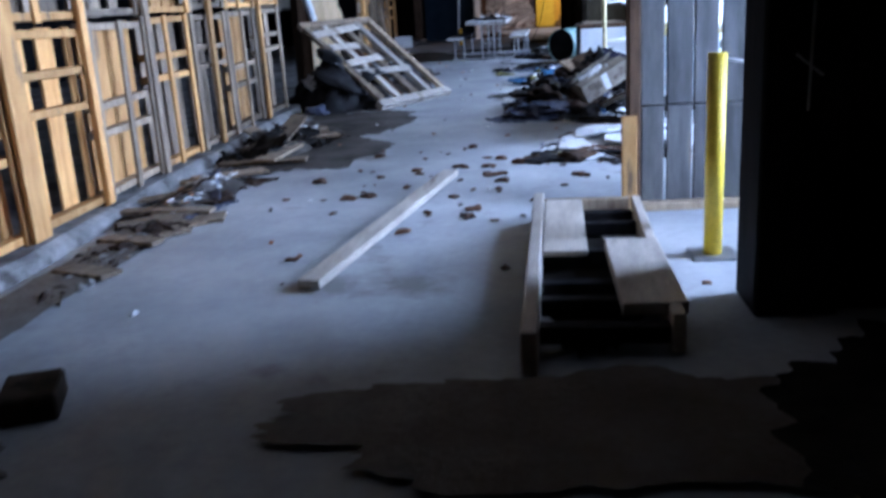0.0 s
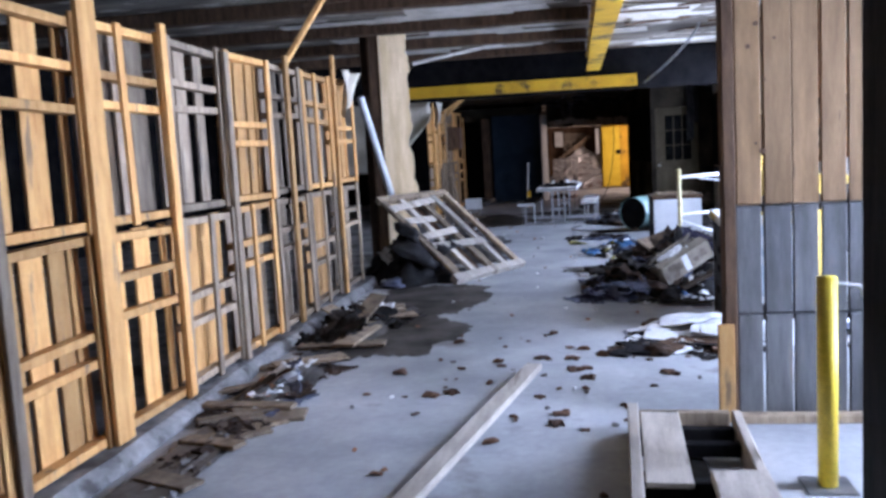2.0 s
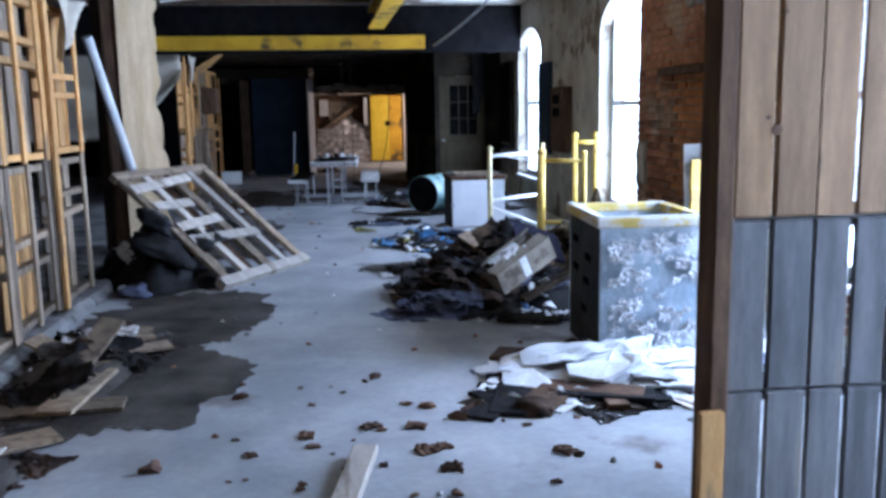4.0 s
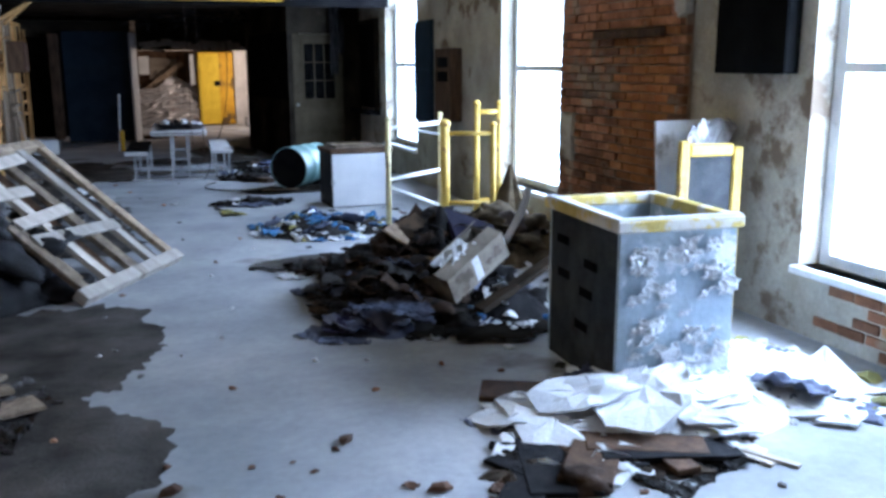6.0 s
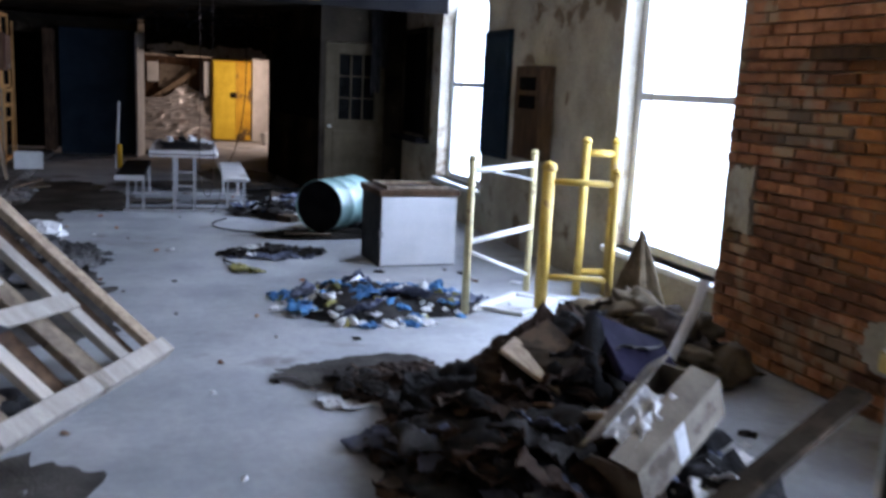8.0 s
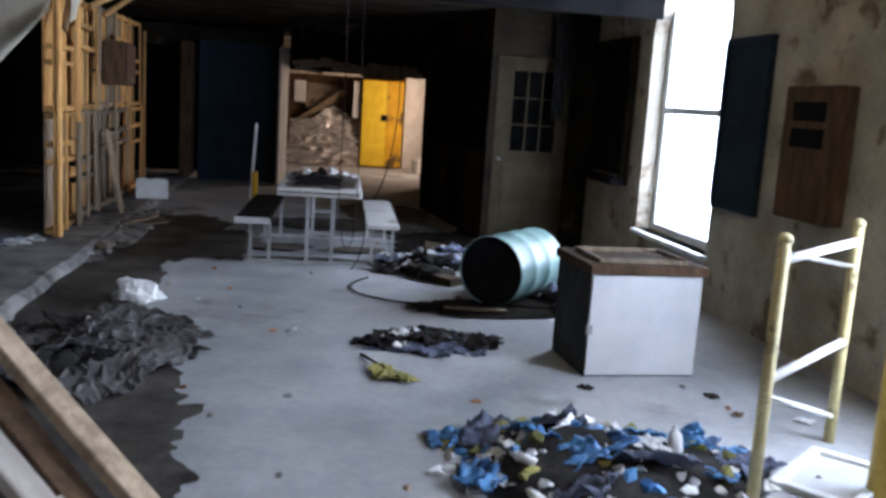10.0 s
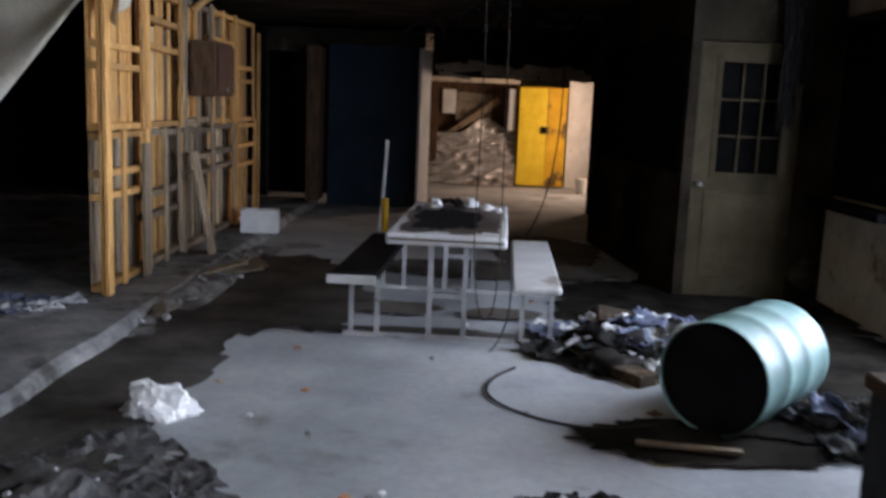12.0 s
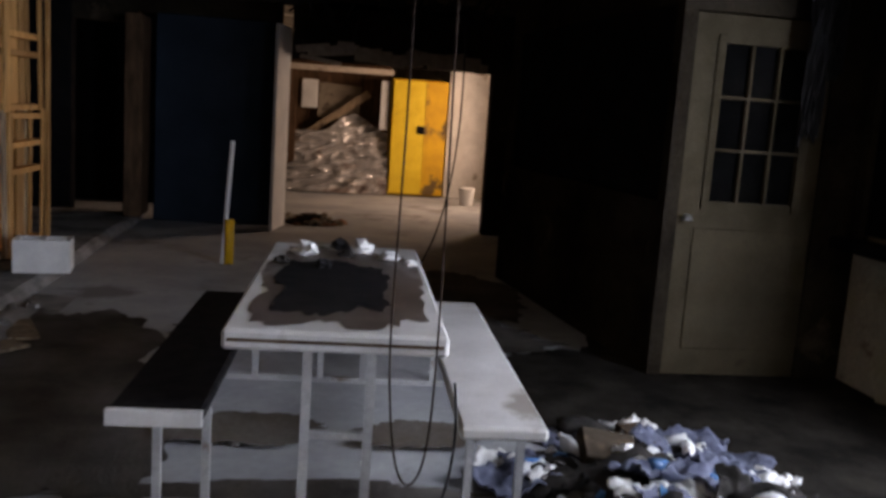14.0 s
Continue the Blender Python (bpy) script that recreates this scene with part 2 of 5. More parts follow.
BENCH_TOP = mat("worn_bench_top", (0.5, 0.48, 0.46), (0.66, 0.64, 0.62), 3, 0.6, 0.15, stain=(0.28, 0.24, 0.2), stain_scale=1.5, stain_at=0.56, grainy=0.2)
LEG_PAINT = mat("chipped_pale_leg_paint", (0.34, 0.34, 0.34), (0.48, 0.47, 0.46), 6, 0.55, 0.2, 0.15, stain=(0.18, 0.13, 0.1), stain_scale=5, stain_at=0.6)
RUBBER = mat("black_rubber", (0.01, 0.01, 0.01), (0.02, 0.02, 0.02), 9, 0.6, 0.1)
GROUND = mat("yard_ground", (0.1, 0.09, 0.07), (0.2, 0.18, 0.14), 0.4, 0.95, 0.4)
GLASS = bpy.data.materials.new("window_glass")
GLASS.use_nodes = True
gb = GLASS.node_tree.nodes["Principled BSDF"]
gb.inputs["Base Color"].default_value, gb.inputs["Roughness"].default_value, gb.inputs["Transmission Weight"].default_value = (0.95, 0.97, 0.97, 1), 0.05, 1.0
DARK_GLASS = mat("dirty_dark_glass", (0.003, 0.003, 0.003), (0.008, 0.008, 0.008), 3, 0.8, 0.1, spec=0.01)

# ---- builders ----
rnd = random.Random(7)


def mesh_of(bm, name, material):
    me = bpy.data.meshes.new(name)
    bm.normal_update()
    bm.to_mesh(me)
    bm.free()
    me.materials.append(material)
    return me


def part(name, bm, material, parent, label=""):
    ob = new(name, mesh_of(bm, name, material))
    ob.parent = parent
    if label:
        ob["label"] = label
    return ob


def piece(name, me, parent, m):
    ob = new(name, me)
    ob.parent = parent
    ob.matrix_basis = m
    return ob


def solid(name, bm, material, label="", category="", group="", kind=""):
    return tagged(new(name, mesh_of(bm, name, material)), label, category, group, kind)


def thing(name, at, label, category, group="", kind=""):
    ob = new(name)
    ob.matrix_basis = at if isinstance(at, Matrix) else Matrix.Translation(at)
    ob.empty_display_size = 0.1
    return tagged(ob, label, category, group, kind)


def add_box(bm, lo, hi, m=None, bevel=0.0):
    c = [(a + b) / 2 for a, b in zip(lo, hi)]
    s = [max(b - a, 0.001) for a, b in zip(lo, hi)]
    mm = Matrix.Translation(c) @ Matrix.Diagonal((*s, 1))
    r = bmesh.ops.create_cube(bm, size=1, matrix=(m @ mm) if m else mm)
    if bevel:
        es = list({e for v in r["verts"] for e in v.link_edges})
        bmesh.ops.bevel(bm, geom=es, offset=bevel, segments=1, affect="EDGES")
    return bm


def block(lo, hi, m=None, bevel=0.0):
    return add_box(bmesh.new(), lo, hi, m, bevel)


def add_rod(bm, a, b, r, seg=10, r2=None):
    a, b = Vector(a), Vector(b)
    d = b - a
    m = Matrix.Translation((a + b) / 2) @ d.to_track_quat("Z", "Y").to_matrix().to_4x4()
    bmesh.ops.create_cone(bm, cap_ends=True, segments=seg, radius1=r, radius2=r if r2 is None else r2, depth=d.length, matrix=m)
    return bm


def rod(a, b, r, seg=10, r2=None):
    return add_rod(bmesh.new(), a, b, r, seg, r2)


def smooth(ob):
    for p in ob.data.polygons:
        p.use_smooth = True
    return ob


def sheet(w, d, rough, seed, n=12, fold=3.0):
    """A crumpled sheet with folds, given a few millimetres of thickness."""
    bm = bmesh.new()
    bmesh.ops.create_grid(bm, x_segments=n, y_segments=n, size=0.5)
    for v in bm.verts:
        p = Vector((v.co.x * fold, v.co.y * fold, seed * 3.7))
        ridge = abs(noise.noise(p)) + 0.55 * abs(noise.noise(p * 2.3)) + 0.35 * abs(noise.noise(p * 5.1))
        edge = 1 + 0.18 * noise.noise(p * 1.7 + Vector((9, 2, 0)))
        v.co = Vector((v.co.x * w * edge, v.co.y * d * edge, rough * ridge * 1.4))
    r = bmesh.ops.solidify(bm, geom=bm.faces[:], thickness=0.006)
    return bm


def lump(rx, ry, rz, seed, sub=3, amp=0.35):
    """A rounded, creased lump, flat below."""
    bm = bmesh.new()
    bmesh.ops.create_icosphere(bm, subdivisions=sub, radius=1)
    for v in bm.verts:
        p = v.co * 1.6 + Vector((seed * 5.1, seed, 0))
        k = 1 + amp * noise.noise(p) + amp * 0.6 * abs(noise.noise(p * 2.7))
        v.co = Vector((v.co.x * rx * k, v.co.y * ry * k, max(v.co.z, -0.25) * rz * k + 0.25 * rz))
    return bm


def mound(rx, ry, h, seed, n=26, jag=0.35):
    bm = bmesh.new()
    bmesh.ops.create_grid(bm, x_segments=n, y_segments=n, size=1)
    for v in bm.verts:
        x, y = v.co.x, v.co.y
        r = math.hypot(x, y)
        edge = 0.8 + 0.25 * noise.noise(Vector((x * 1.8, y * 1.8, seed)))
        f = max(0.0, 1 - (r / edge) ** 2)
        z = h * f * (0.75 + jag * noise.noise(Vector((x * 3, y * 3, seed + 5)))) + 0.25 * h * f * noise.noise(Vector((x * 8, y * 8, seed + 9)))
        v.co = Vector((x * rx, y * ry, max(z, 0.0) - (0.012 if f == 0 else 0.0)))
    return bm


MESHES = {}


def stock(kind, material, size, v):
    """Shared meshes for the odds and ends of the heaps."""
    key = (kind, material.name, size, v)
    if key not in MESHES:
        if kind == "sheet":
            bm = sheet(size, size * 0.75, size * 0.16, v + 3, 18, 2.6)
        elif kind == "tarp":
            bm = bmesh.new()
            bmesh.ops.create_grid(bm, x_segments=30, y_segments=24, size=0.5)
            for q in bm.verts:
                p = Vector((q.co.x * 3.2, q.co.y * 2.4, v * 4.3))
                crease = (1 - abs(noise.noise(p * 1.5))) ** 5 + 0.6 * (1 - abs(noise.noise(p * 3.4))) ** 6
                edge = 1 + 0.25 * noise.noise(p * 1.3 + Vector((5, 1, 0))) + 0.08 * noise.noise(p * 6)
                q.co = Vector((q.co.x * size * edge, q.co.y * size * 0.72 * edge, size * (0.035 * crease + 0.07 * noise.noise(p * 0.8))))
            bmesh.ops.solidify(bm, geom=bm.faces[:], thickness=0.008)
        elif kind == "slab":
            bm = bmesh.new()
            rr = random.Random(v + 40)
            rim = [bm.verts.new((math.cos(a) * size * d, math.sin(a) * size * d * 0.7, 0)) for a, d in ((k * math.tau / 9 + rr.uniform(-0.25, 0.25), rr.uniform(0.32, 0.58)) for k in range(9))]
            mid = bm.verts.new((0, 0, size * 0.05))
            for k in range(9):
                bm.faces.new((rim[k], rim[(k + 1) % 9], mid))
            bmesh.ops.subdivide_edges(bm, edges=bm.edges[:], cuts=3)
            for q in bm.verts:
                q.co.z += size * (0.1 * noise.noise(q.co * (2.2 / size) + Vector((v * 3, 0, 0))) + 0.03 * noise.noise(q.co * (7 / size)))
            bmesh.ops.solidify(bm, geom=bm.faces[:], thickness=0.012)
        elif kind == "rag":
            bm = lump(size * 0.5, size * 0.42, size * 0.22, v + 1, 3, 0.6)
        elif kind == "box":
            bm = block((-size * 0.5, -size * 0.35, 0), (size * 0.5, size * 0.35, size * (0.18 + 0.12 * v)), None, size * 0.02)
        elif kind == "board":
            bm = block((-size * 0.5, -0.05 - 0.02 * v, 0), (size * 0.5, 0.05 + 0.02 * v, 0.025), None, 0.004)
        elif kind == "chip":
            bm = lump(size * 0.5, size * 0.3, size * 0.3, v + 2, 1, 0.9)
        elif kind == "bottle":
            bm = rod((0, 0, -size * 0.35), (0, 0, size * 0.25), size * 0.15, 8)
            add_rod(bm, (0, 0, size * 0.25), (0, 0, size * 0.42), size * 0.15, 8, size * 0.05)
            add_rod(bm, (0, 0, size * 0.42), (0, 0, size * 0.5), size * 0.055, 8)
        me = mesh_of(bm, kind, material)
        if kind in ("sheet", "rag", "bottle"):
            for p in me.polygons:
                p.use_smooth = True
        MESHES[key] = me
    return MESHES[key]


NAMES = {"slab": "plaster_slab", "tarp": "plaster_sheet", "sheet": "crumpled_sheet", "rag": "rag", "box": "carton", "board": "board", "chip": "scrap", "bottle": "bottle"}


def heap(name, at, rx, ry, h, base, recipe, label, category, seed, tilt=0.5):
    """A mound of refuse with its pieces lying on it. recipe: kind, material, count, size."""
    t = thing(name, at, label, category)
    r = random.Random(seed)
    bm = mound(rx, ry, h, seed)
    tops = {}
    for v in bm.verts:
        tops[(round(v.co.x / rx * 13), round(v.co.y / ry * 13))] = v.co.z
    smooth(part("mound", bm, base, t))
    for kind, material, count, size in recipe:
        for k in range(count):
            a, d = r.uniform(0, 6.283), math.sqrt(r.random()) * 0.88
            x, y = math.cos(a) * d, math.sin(a) * d
            z = tops.get((round(x * 13), round(y * 13)), 0.0)
            z = max(z - 0.02, 0.0) + (size * 0.1 if kind == "bottle" else 0)
            rx_, ry_ = (r.uniform(-1, 1) * tilt * 60 * (z > 0.05) for _ in "ab")
            if kind == "bottle":
                rx_ += 90
            s = r.uniform(0.7, 1.25)
            piece(NAMES[kind], stock(kind, material, size, r.randrange(4)), t,
                  pose(x * rx, y * ry, z, rx_, ry_, r.uniform(0, 360)) @ Matrix.Diagonal((s, s, s, 1)))
    return t


# ---- setting ----
ground = solid("ground", block((-300, -300, -0.45), (300, 300, -0.4)), GROUND, "bare earth yard around the building", "ground", kind="structure")
floor = solid("floor", block((-6, -4.5, -0.3), (5.97, 34, 0)), CONCRETE, "worn grey concrete floor with stains", "floor", kind="structure")
bm = bmesh.new()
ys = [-4.5 + 0.2 * k for k in range(156)]
for k in range(len(ys) - 1):
    e0, e1 = (0.1 + 0.05 * noise.noise(Vector((0, y * 1.3, 3))) for y in (ys[k], ys[k + 1]))
    t0, t1 = (0.09 + 0.02 * noise.noise(Vector((4, y * 2.0, 3))) for y in (ys[k], ys[k + 1]))
    vs = [bm.verts.new(p) for p in ((-6, ys[k], t0), (e0 - 0.04, ys[k], t0), (e0, ys[k], t0 - 0.03), (e0 + 0.03, ys[k], -0.01),
                                    (-6, ys[k + 1], t1), (e1 - 0.04, ys[k + 1], t1), (e1, ys[k + 1], t1 - 0.03), (e1 + 0.03, ys[k + 1], -0.01))]
    for a in range(3):
        bm.faces.new((vs[a], vs[a + 1], vs[a + 5], vs[a + 4]))
bmesh.ops.remove_doubles(bm, verts=bm.verts, dist=0.0005)
bmesh.ops.recalc_face_normals(bm, faces=bm.faces)
solid("floor_kerb", bm, KERB, "broken dirty concrete kerb and raised slab", "kerb", kind="structure")


def floor_patch(cx, cy, rx, ry, seed, z, material):
    bm = bmesh.new()
    ring = []
    for k in range(160):
        a = k / 160 * math.tau
        d = 1 + 0.28 * noise.noise(Vector((math.cos(a) * 1.6, math.sin(a) * 1.6, seed))) + 0.16 * noise.noise(Vector((math.cos(a) * 5, math.sin(a) * 5, seed))) + 0.1 * noise.noise(Vector((math.cos(a) * 14, math.sin(a) * 14, seed)))
        ring.append(bm.verts.new((cx + math.cos(a) * rx * d, cy + math.sin(a) * ry * d, z)))
    mid = bm.verts.new((cx, cy, z))
    for k in range(160):
        bm.faces.new((mid, ring[k], ring[(k + 1) % 160]))
    return solid("dirt_patch", bm, material, "dark patch on the concrete, from damp dirt and painted shade", "dirt", kind="structure")


# Some patches paint shade by post, skid, heap and drum into the floor.
PATCHES = [(0.95, 10.2, 0.75, 1.0, DIRT), (0.8, 8.5, 0.7, 1.15, DIRT), (0.75, 15.1, 0.62, 1.5, DIRT), (0.45, 17.1, 0.5, 1.3, DIRT), (0.8, 13.9, 0.85, 0.9, DIRT),
           (0.55, 20.0, 0.85, 1.7, DIRT), (0.42, 5.6, 0.1, 1.6, DIRT), (4.4, 20.0, 1.4, 1.3, DARK_FLOOR), (3.55, 10.45, 0.72, 0.95, DARK_FLOOR), (4.6, 18.8, 1.05, 0.9, DARK_FLOOR),
           (3.3, 22.6, 0.6, 1.2, DIRT), (3.6, 16.75, 0.7, 0.28, DARK_FLOOR), (3.45, 18.2, 0.5, 0.5, DARK_FLOOR), (1.15, 19.5, 0.5, 1.0, DIRT),
           (2.05, 18.66, 0.85, 0.13, DIRT), (2.5, 21.2, 1.3, 0.55, DIRT), (3.05, 2.95, 1.15, 0.42, DUST_SHADE), (4.35, 2.75, 0.75, 0.95, DARK_FLOOR),
           (3.12, 4.35, 0.24, 0.85, DARK_FLOOR), (3.0, 12.0, 0.55, 0.3, DIRT), (3.72, 9.72, 0.42, 0.4, DARK_FLOOR), (0.4, 4.6, 0.17, 1.6, DUST_SHADE), (1.85, 19.35, 0.38, 0.22, DUST_SHADE), (2.7, 19.3, 0.3, 0.2, DUST_SHADE)]
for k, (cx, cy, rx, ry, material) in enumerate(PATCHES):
    floor_patch(cx, cy, rx, ry, 3.1 * k + 1, 0.004 + 0.0011 * k, material)
# Painted shade on the floor to the right of the drum.
floor_patch(4.45, 17.35, 0.75, 0.75, 61.0, 0.032, DARK_FLOOR)

# window wall
T = 0.4
bm = bmesh.new()
cuts = [-4.5] + [v for w in WINDOWS for v in w[:2]] + [28.5, 30.1, 34]
for k in range(0, len(cuts), 2):
    add_box(bm, (XR, cuts[k], 0), (XR + T, cuts[k + 1], 3.6))
for ya, yb, za, zb in WINDOWS + [(28.5, 30.1, 0.8, 2.4)]:
    add_box(bm, (XR, ya, 0), (XR + T, yb, za))
    add_box(bm, (XR, ya, zb), (XR + T, yb, 3.6))
    if zb > 2.5:                # the arched head: two spandrels
        half = (yb - ya) / 2
        for side in (-1, 1):
            prof = [(ya if side < 0 else yb, zb)] + [((ya + yb) / 2 + side * half * math.cos(a), zb - 0.42 + 0.42 * math.sin(a)) for a in [k * math.pi / 12 for k in range(7)]]
            f0 = [bm.verts.new((XR + 0.002, y, z)) for y, z in prof]
            f1 = [bm.verts.new((XR + T - 0.002, y, z)) for y, z in prof]
            bm.faces.new(f0)
            bm.faces.new(f1[::-1])
            for a in range(len(prof)):
                b2 = (a + 1) % len(prof)
                bm.faces.new((f0[a], f1[a], f1[b2], f0[b2]))
bmesh.ops.recalc_face_normals(bm, faces=bm.faces)
solid("wall_east", bm, PLASTER, "cream plastered wall with peeling patches", "wall", kind="structure")


def window(k, ya, yb, za, zb):
    w = thing("window_%d" % k, (XR + 0.2, (ya + yb) / 2, za), "tall white sash window with an arched head, blazing daylight", "window", kind="structure")
    hw, h = (yb - ya) / 2, zb - za
    bm = bmesh.new()
    for lo, hi in (((-0.04, -hw, 0), (0.04, -hw + 0.09, h)), ((-0.04, hw - 0.09, 0), (0.04, hw, h)), ((-0.04, -hw + 0.09, 0), (0.04, hw - 0.09, 0.07)),
                   ((-0.05, -hw + 0.09, h * 0.5 - 0.03), (0.05, hw - 0.09, h * 0.5 + 0.03))):
        add_box(bm, lo, hi)
    part("window_frame", bm, WHITE_PAINT, w)
    part("window_sill", block((-0.26, -hw - 0.03, -0.05), (-0.045, hw + 0.03, 0.0), None, 0.008), WHITE_PAINT, w)
    for z0, z1 in ((0.07, h * 0.5 - 0.03), (h * 0.5 + 0.03, h)):
        g = part("pane", block((-0.003, -hw + 0.09, z0), (0.003, hw - 0.09, z1)), GLASS, w)
        g.visible_shadow = False
    return w


for k, (ya, yb, za, zb) in enumerate(WINDOWS):
    window(k + 1, ya, yb, za, zb)

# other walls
# Closes the side room; its unlit look is painted as black.
solid("wall_west", block((-6.2, -4.5, 0), (-6, 34, 3.6)), BLACK, "wall far back in the side room, its darkness painted black", "wall", kind="structure")
solid("wall_south", block((-6, -4.7, 0), (5.57, -4.5, 3.6)), PLASTER, "old plastered wall behind the way in", "wall", kind="structure")
solid("ceiling", block((-6, -4.5, 3.4), (5.57, 18.55, 3.6)), CEILING, "decayed ceiling with mouldy flaking plaster", "ceiling", kind="structure")
solid("ceiling_low", block((-6, 18.55, 2.78), (5.57, 26.5, 3.6)), DARK_CEILING, "lower stained plaster ceiling of the rear bay", "ceiling", kind="structure")
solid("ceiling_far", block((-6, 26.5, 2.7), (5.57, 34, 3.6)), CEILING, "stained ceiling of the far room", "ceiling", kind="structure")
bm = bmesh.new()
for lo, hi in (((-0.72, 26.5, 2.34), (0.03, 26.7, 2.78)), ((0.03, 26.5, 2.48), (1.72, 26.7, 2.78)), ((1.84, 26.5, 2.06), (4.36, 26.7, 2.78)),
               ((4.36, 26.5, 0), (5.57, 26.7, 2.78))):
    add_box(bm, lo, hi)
solid("wall_north", bm, SHADED_PLASTER, "stained cross wall with a doorway and a wide opening", "wall", kind="structure")
# Black colour stands for the missing light at this wall's end.
solid("wall_north_dark", block((-6, 26.5, 0), (-0.72, 26.7, 2.78)), BLACK, "end of the cross wall, its darkness painted black", "wall", kind="structure")
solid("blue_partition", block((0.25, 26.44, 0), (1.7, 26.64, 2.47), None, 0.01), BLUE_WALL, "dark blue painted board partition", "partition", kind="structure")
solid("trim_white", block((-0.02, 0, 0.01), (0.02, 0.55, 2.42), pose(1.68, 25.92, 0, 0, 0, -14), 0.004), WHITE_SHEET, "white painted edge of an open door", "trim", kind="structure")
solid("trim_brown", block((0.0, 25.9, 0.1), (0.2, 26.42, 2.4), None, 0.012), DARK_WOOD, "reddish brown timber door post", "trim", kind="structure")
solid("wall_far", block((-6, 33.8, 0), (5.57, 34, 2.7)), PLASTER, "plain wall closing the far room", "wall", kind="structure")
# Added black panel that paints the dark seen through the doorway.
solid("wall_closet", block((-1.2, 28.2, 0), (0.6, 28.3, 2.7)), BLACK, "black panel standing for the dark inside the doorway", "wall", kind="structure")
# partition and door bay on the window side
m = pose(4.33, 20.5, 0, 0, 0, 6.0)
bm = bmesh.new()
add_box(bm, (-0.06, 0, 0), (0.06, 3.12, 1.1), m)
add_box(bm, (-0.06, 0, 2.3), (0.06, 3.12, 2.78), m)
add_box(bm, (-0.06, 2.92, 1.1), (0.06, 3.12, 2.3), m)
solid("wall_partition", bm, SHADED_PLASTER, "stained half-height plastered partition", "wall", kind="structure")
# Black panel paints the darkness of the opening; no boarding is there.
solid("partition_board", block((-0.03, 0.0, 1.1), (0.03, 2.92, 2.3), m), BLACK, "black panel standing for the dark of the partition's opening", "board", kind="structure")
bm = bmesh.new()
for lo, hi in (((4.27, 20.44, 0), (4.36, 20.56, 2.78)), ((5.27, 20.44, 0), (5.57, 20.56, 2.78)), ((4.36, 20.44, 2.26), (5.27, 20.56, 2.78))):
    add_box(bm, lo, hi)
solid("wall_door_bay", bm, SHADED_PLASTER, "plastered cross wall round a door", "wall", kind="structure")
door = thing("door_1", (4.36, 20.46, 0), "closed cream door with a nine-pane glazed upper half", "door", kind="structure")
bm = bmesh.new()
for lo, hi in (((0.005, 0, 0.01), (0.905, 0.045, 1.12)), ((0.005, 0, 1.12), (0.2, 0.045, 2.25)), ((0.75, 0, 1.12), (0.905, 0.045, 2.25)), ((0.2, 0, 2.08), (0.75, 0.045, 2.25))):
    add_box(bm, lo, hi)
leaf = part("door_leaf", bm, SHADED_CREAM, door)
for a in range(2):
    part("muntin", block((0.375 + 0.182 * a, -0.004, 1.12), (0.393 + 0.182 * a, 0.03, 2.08)), SHADED_CREAM, door)
    part("muntin", block((0.2, -0.006, 1.43 + 0.32 * a), (0.75, 0.028, 1.448 + 0.32 * a)), SHADED_CREAM, door)
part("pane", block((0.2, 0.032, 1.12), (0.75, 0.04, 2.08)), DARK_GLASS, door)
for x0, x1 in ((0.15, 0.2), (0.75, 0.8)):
    part("bead", block((x0, -0.012, 1.07), (x1, -0.001, 2.13), None, 0.003), SHADED_CREAM, door)
part("lower_panel", block((0.12, -0.01, 0.18), (0.79, -0.001, 0.95), None, 0.004), SHADED_CREAM, door)
smooth(part("door_handle", lump(0.03, 0.03, 0.03, 1), STEEL, leaf)).location = (0.06, -0.03, 1.0)
hr = thing("hanging_rag", (5.14, 20.36, 2.76), "black torn sheeting hanging from the ceiling by the door", "hanging sheet")
for x, length, sd in ((-0.06, 1.2, 17), (0.06, 0.85, 23)):
    part("strip", sheet(0.15, length, 0.06, sd, 14, 3.0), BLACK_BAG, hr).matrix_basis = pose(x, 0.05 * (sd - 17) / 6, -length / 2, 90)

# blind window set in the wall by the door
bw = thing("window_5", (XR - 0.03, 19.06, 0.9), "dark blind window with a heavy frame and sill", "window", kind="structure")
part("pane", block((-0.005, 0.08, 0.08), (0.02, 1.24, 1.5)), DARK_GLASS, bw)
bm = bmesh.new()
for lo, hi in (((-0.05, 0, 0), (0.02, 0.08, 1.57)), ((-0.05, 1.24, 0), (0.02, 1.32, 1.57)), ((-0.05, 0.08, 1.5), (0.02, 1.24, 1.57))):
    add_box(bm, lo, hi)
part("window_frame", bm, SHADED_PLASTER, bw)
part("window_sill", block((-0.18, -0.03, -0.02), (0.02, 1.34, 0.05), None, 0.01), BLACK, bw)

# brick pier
pier = thing("wall_pier", (XR - 0.09, 10.2, 0), "exposed red brick pier with a ragged plaster edge", "pier", kind="structure")
part("pier_core", block((0.03, 0.03, 0), (0.09, 2.07, 3.4)), MORTAR, pier)



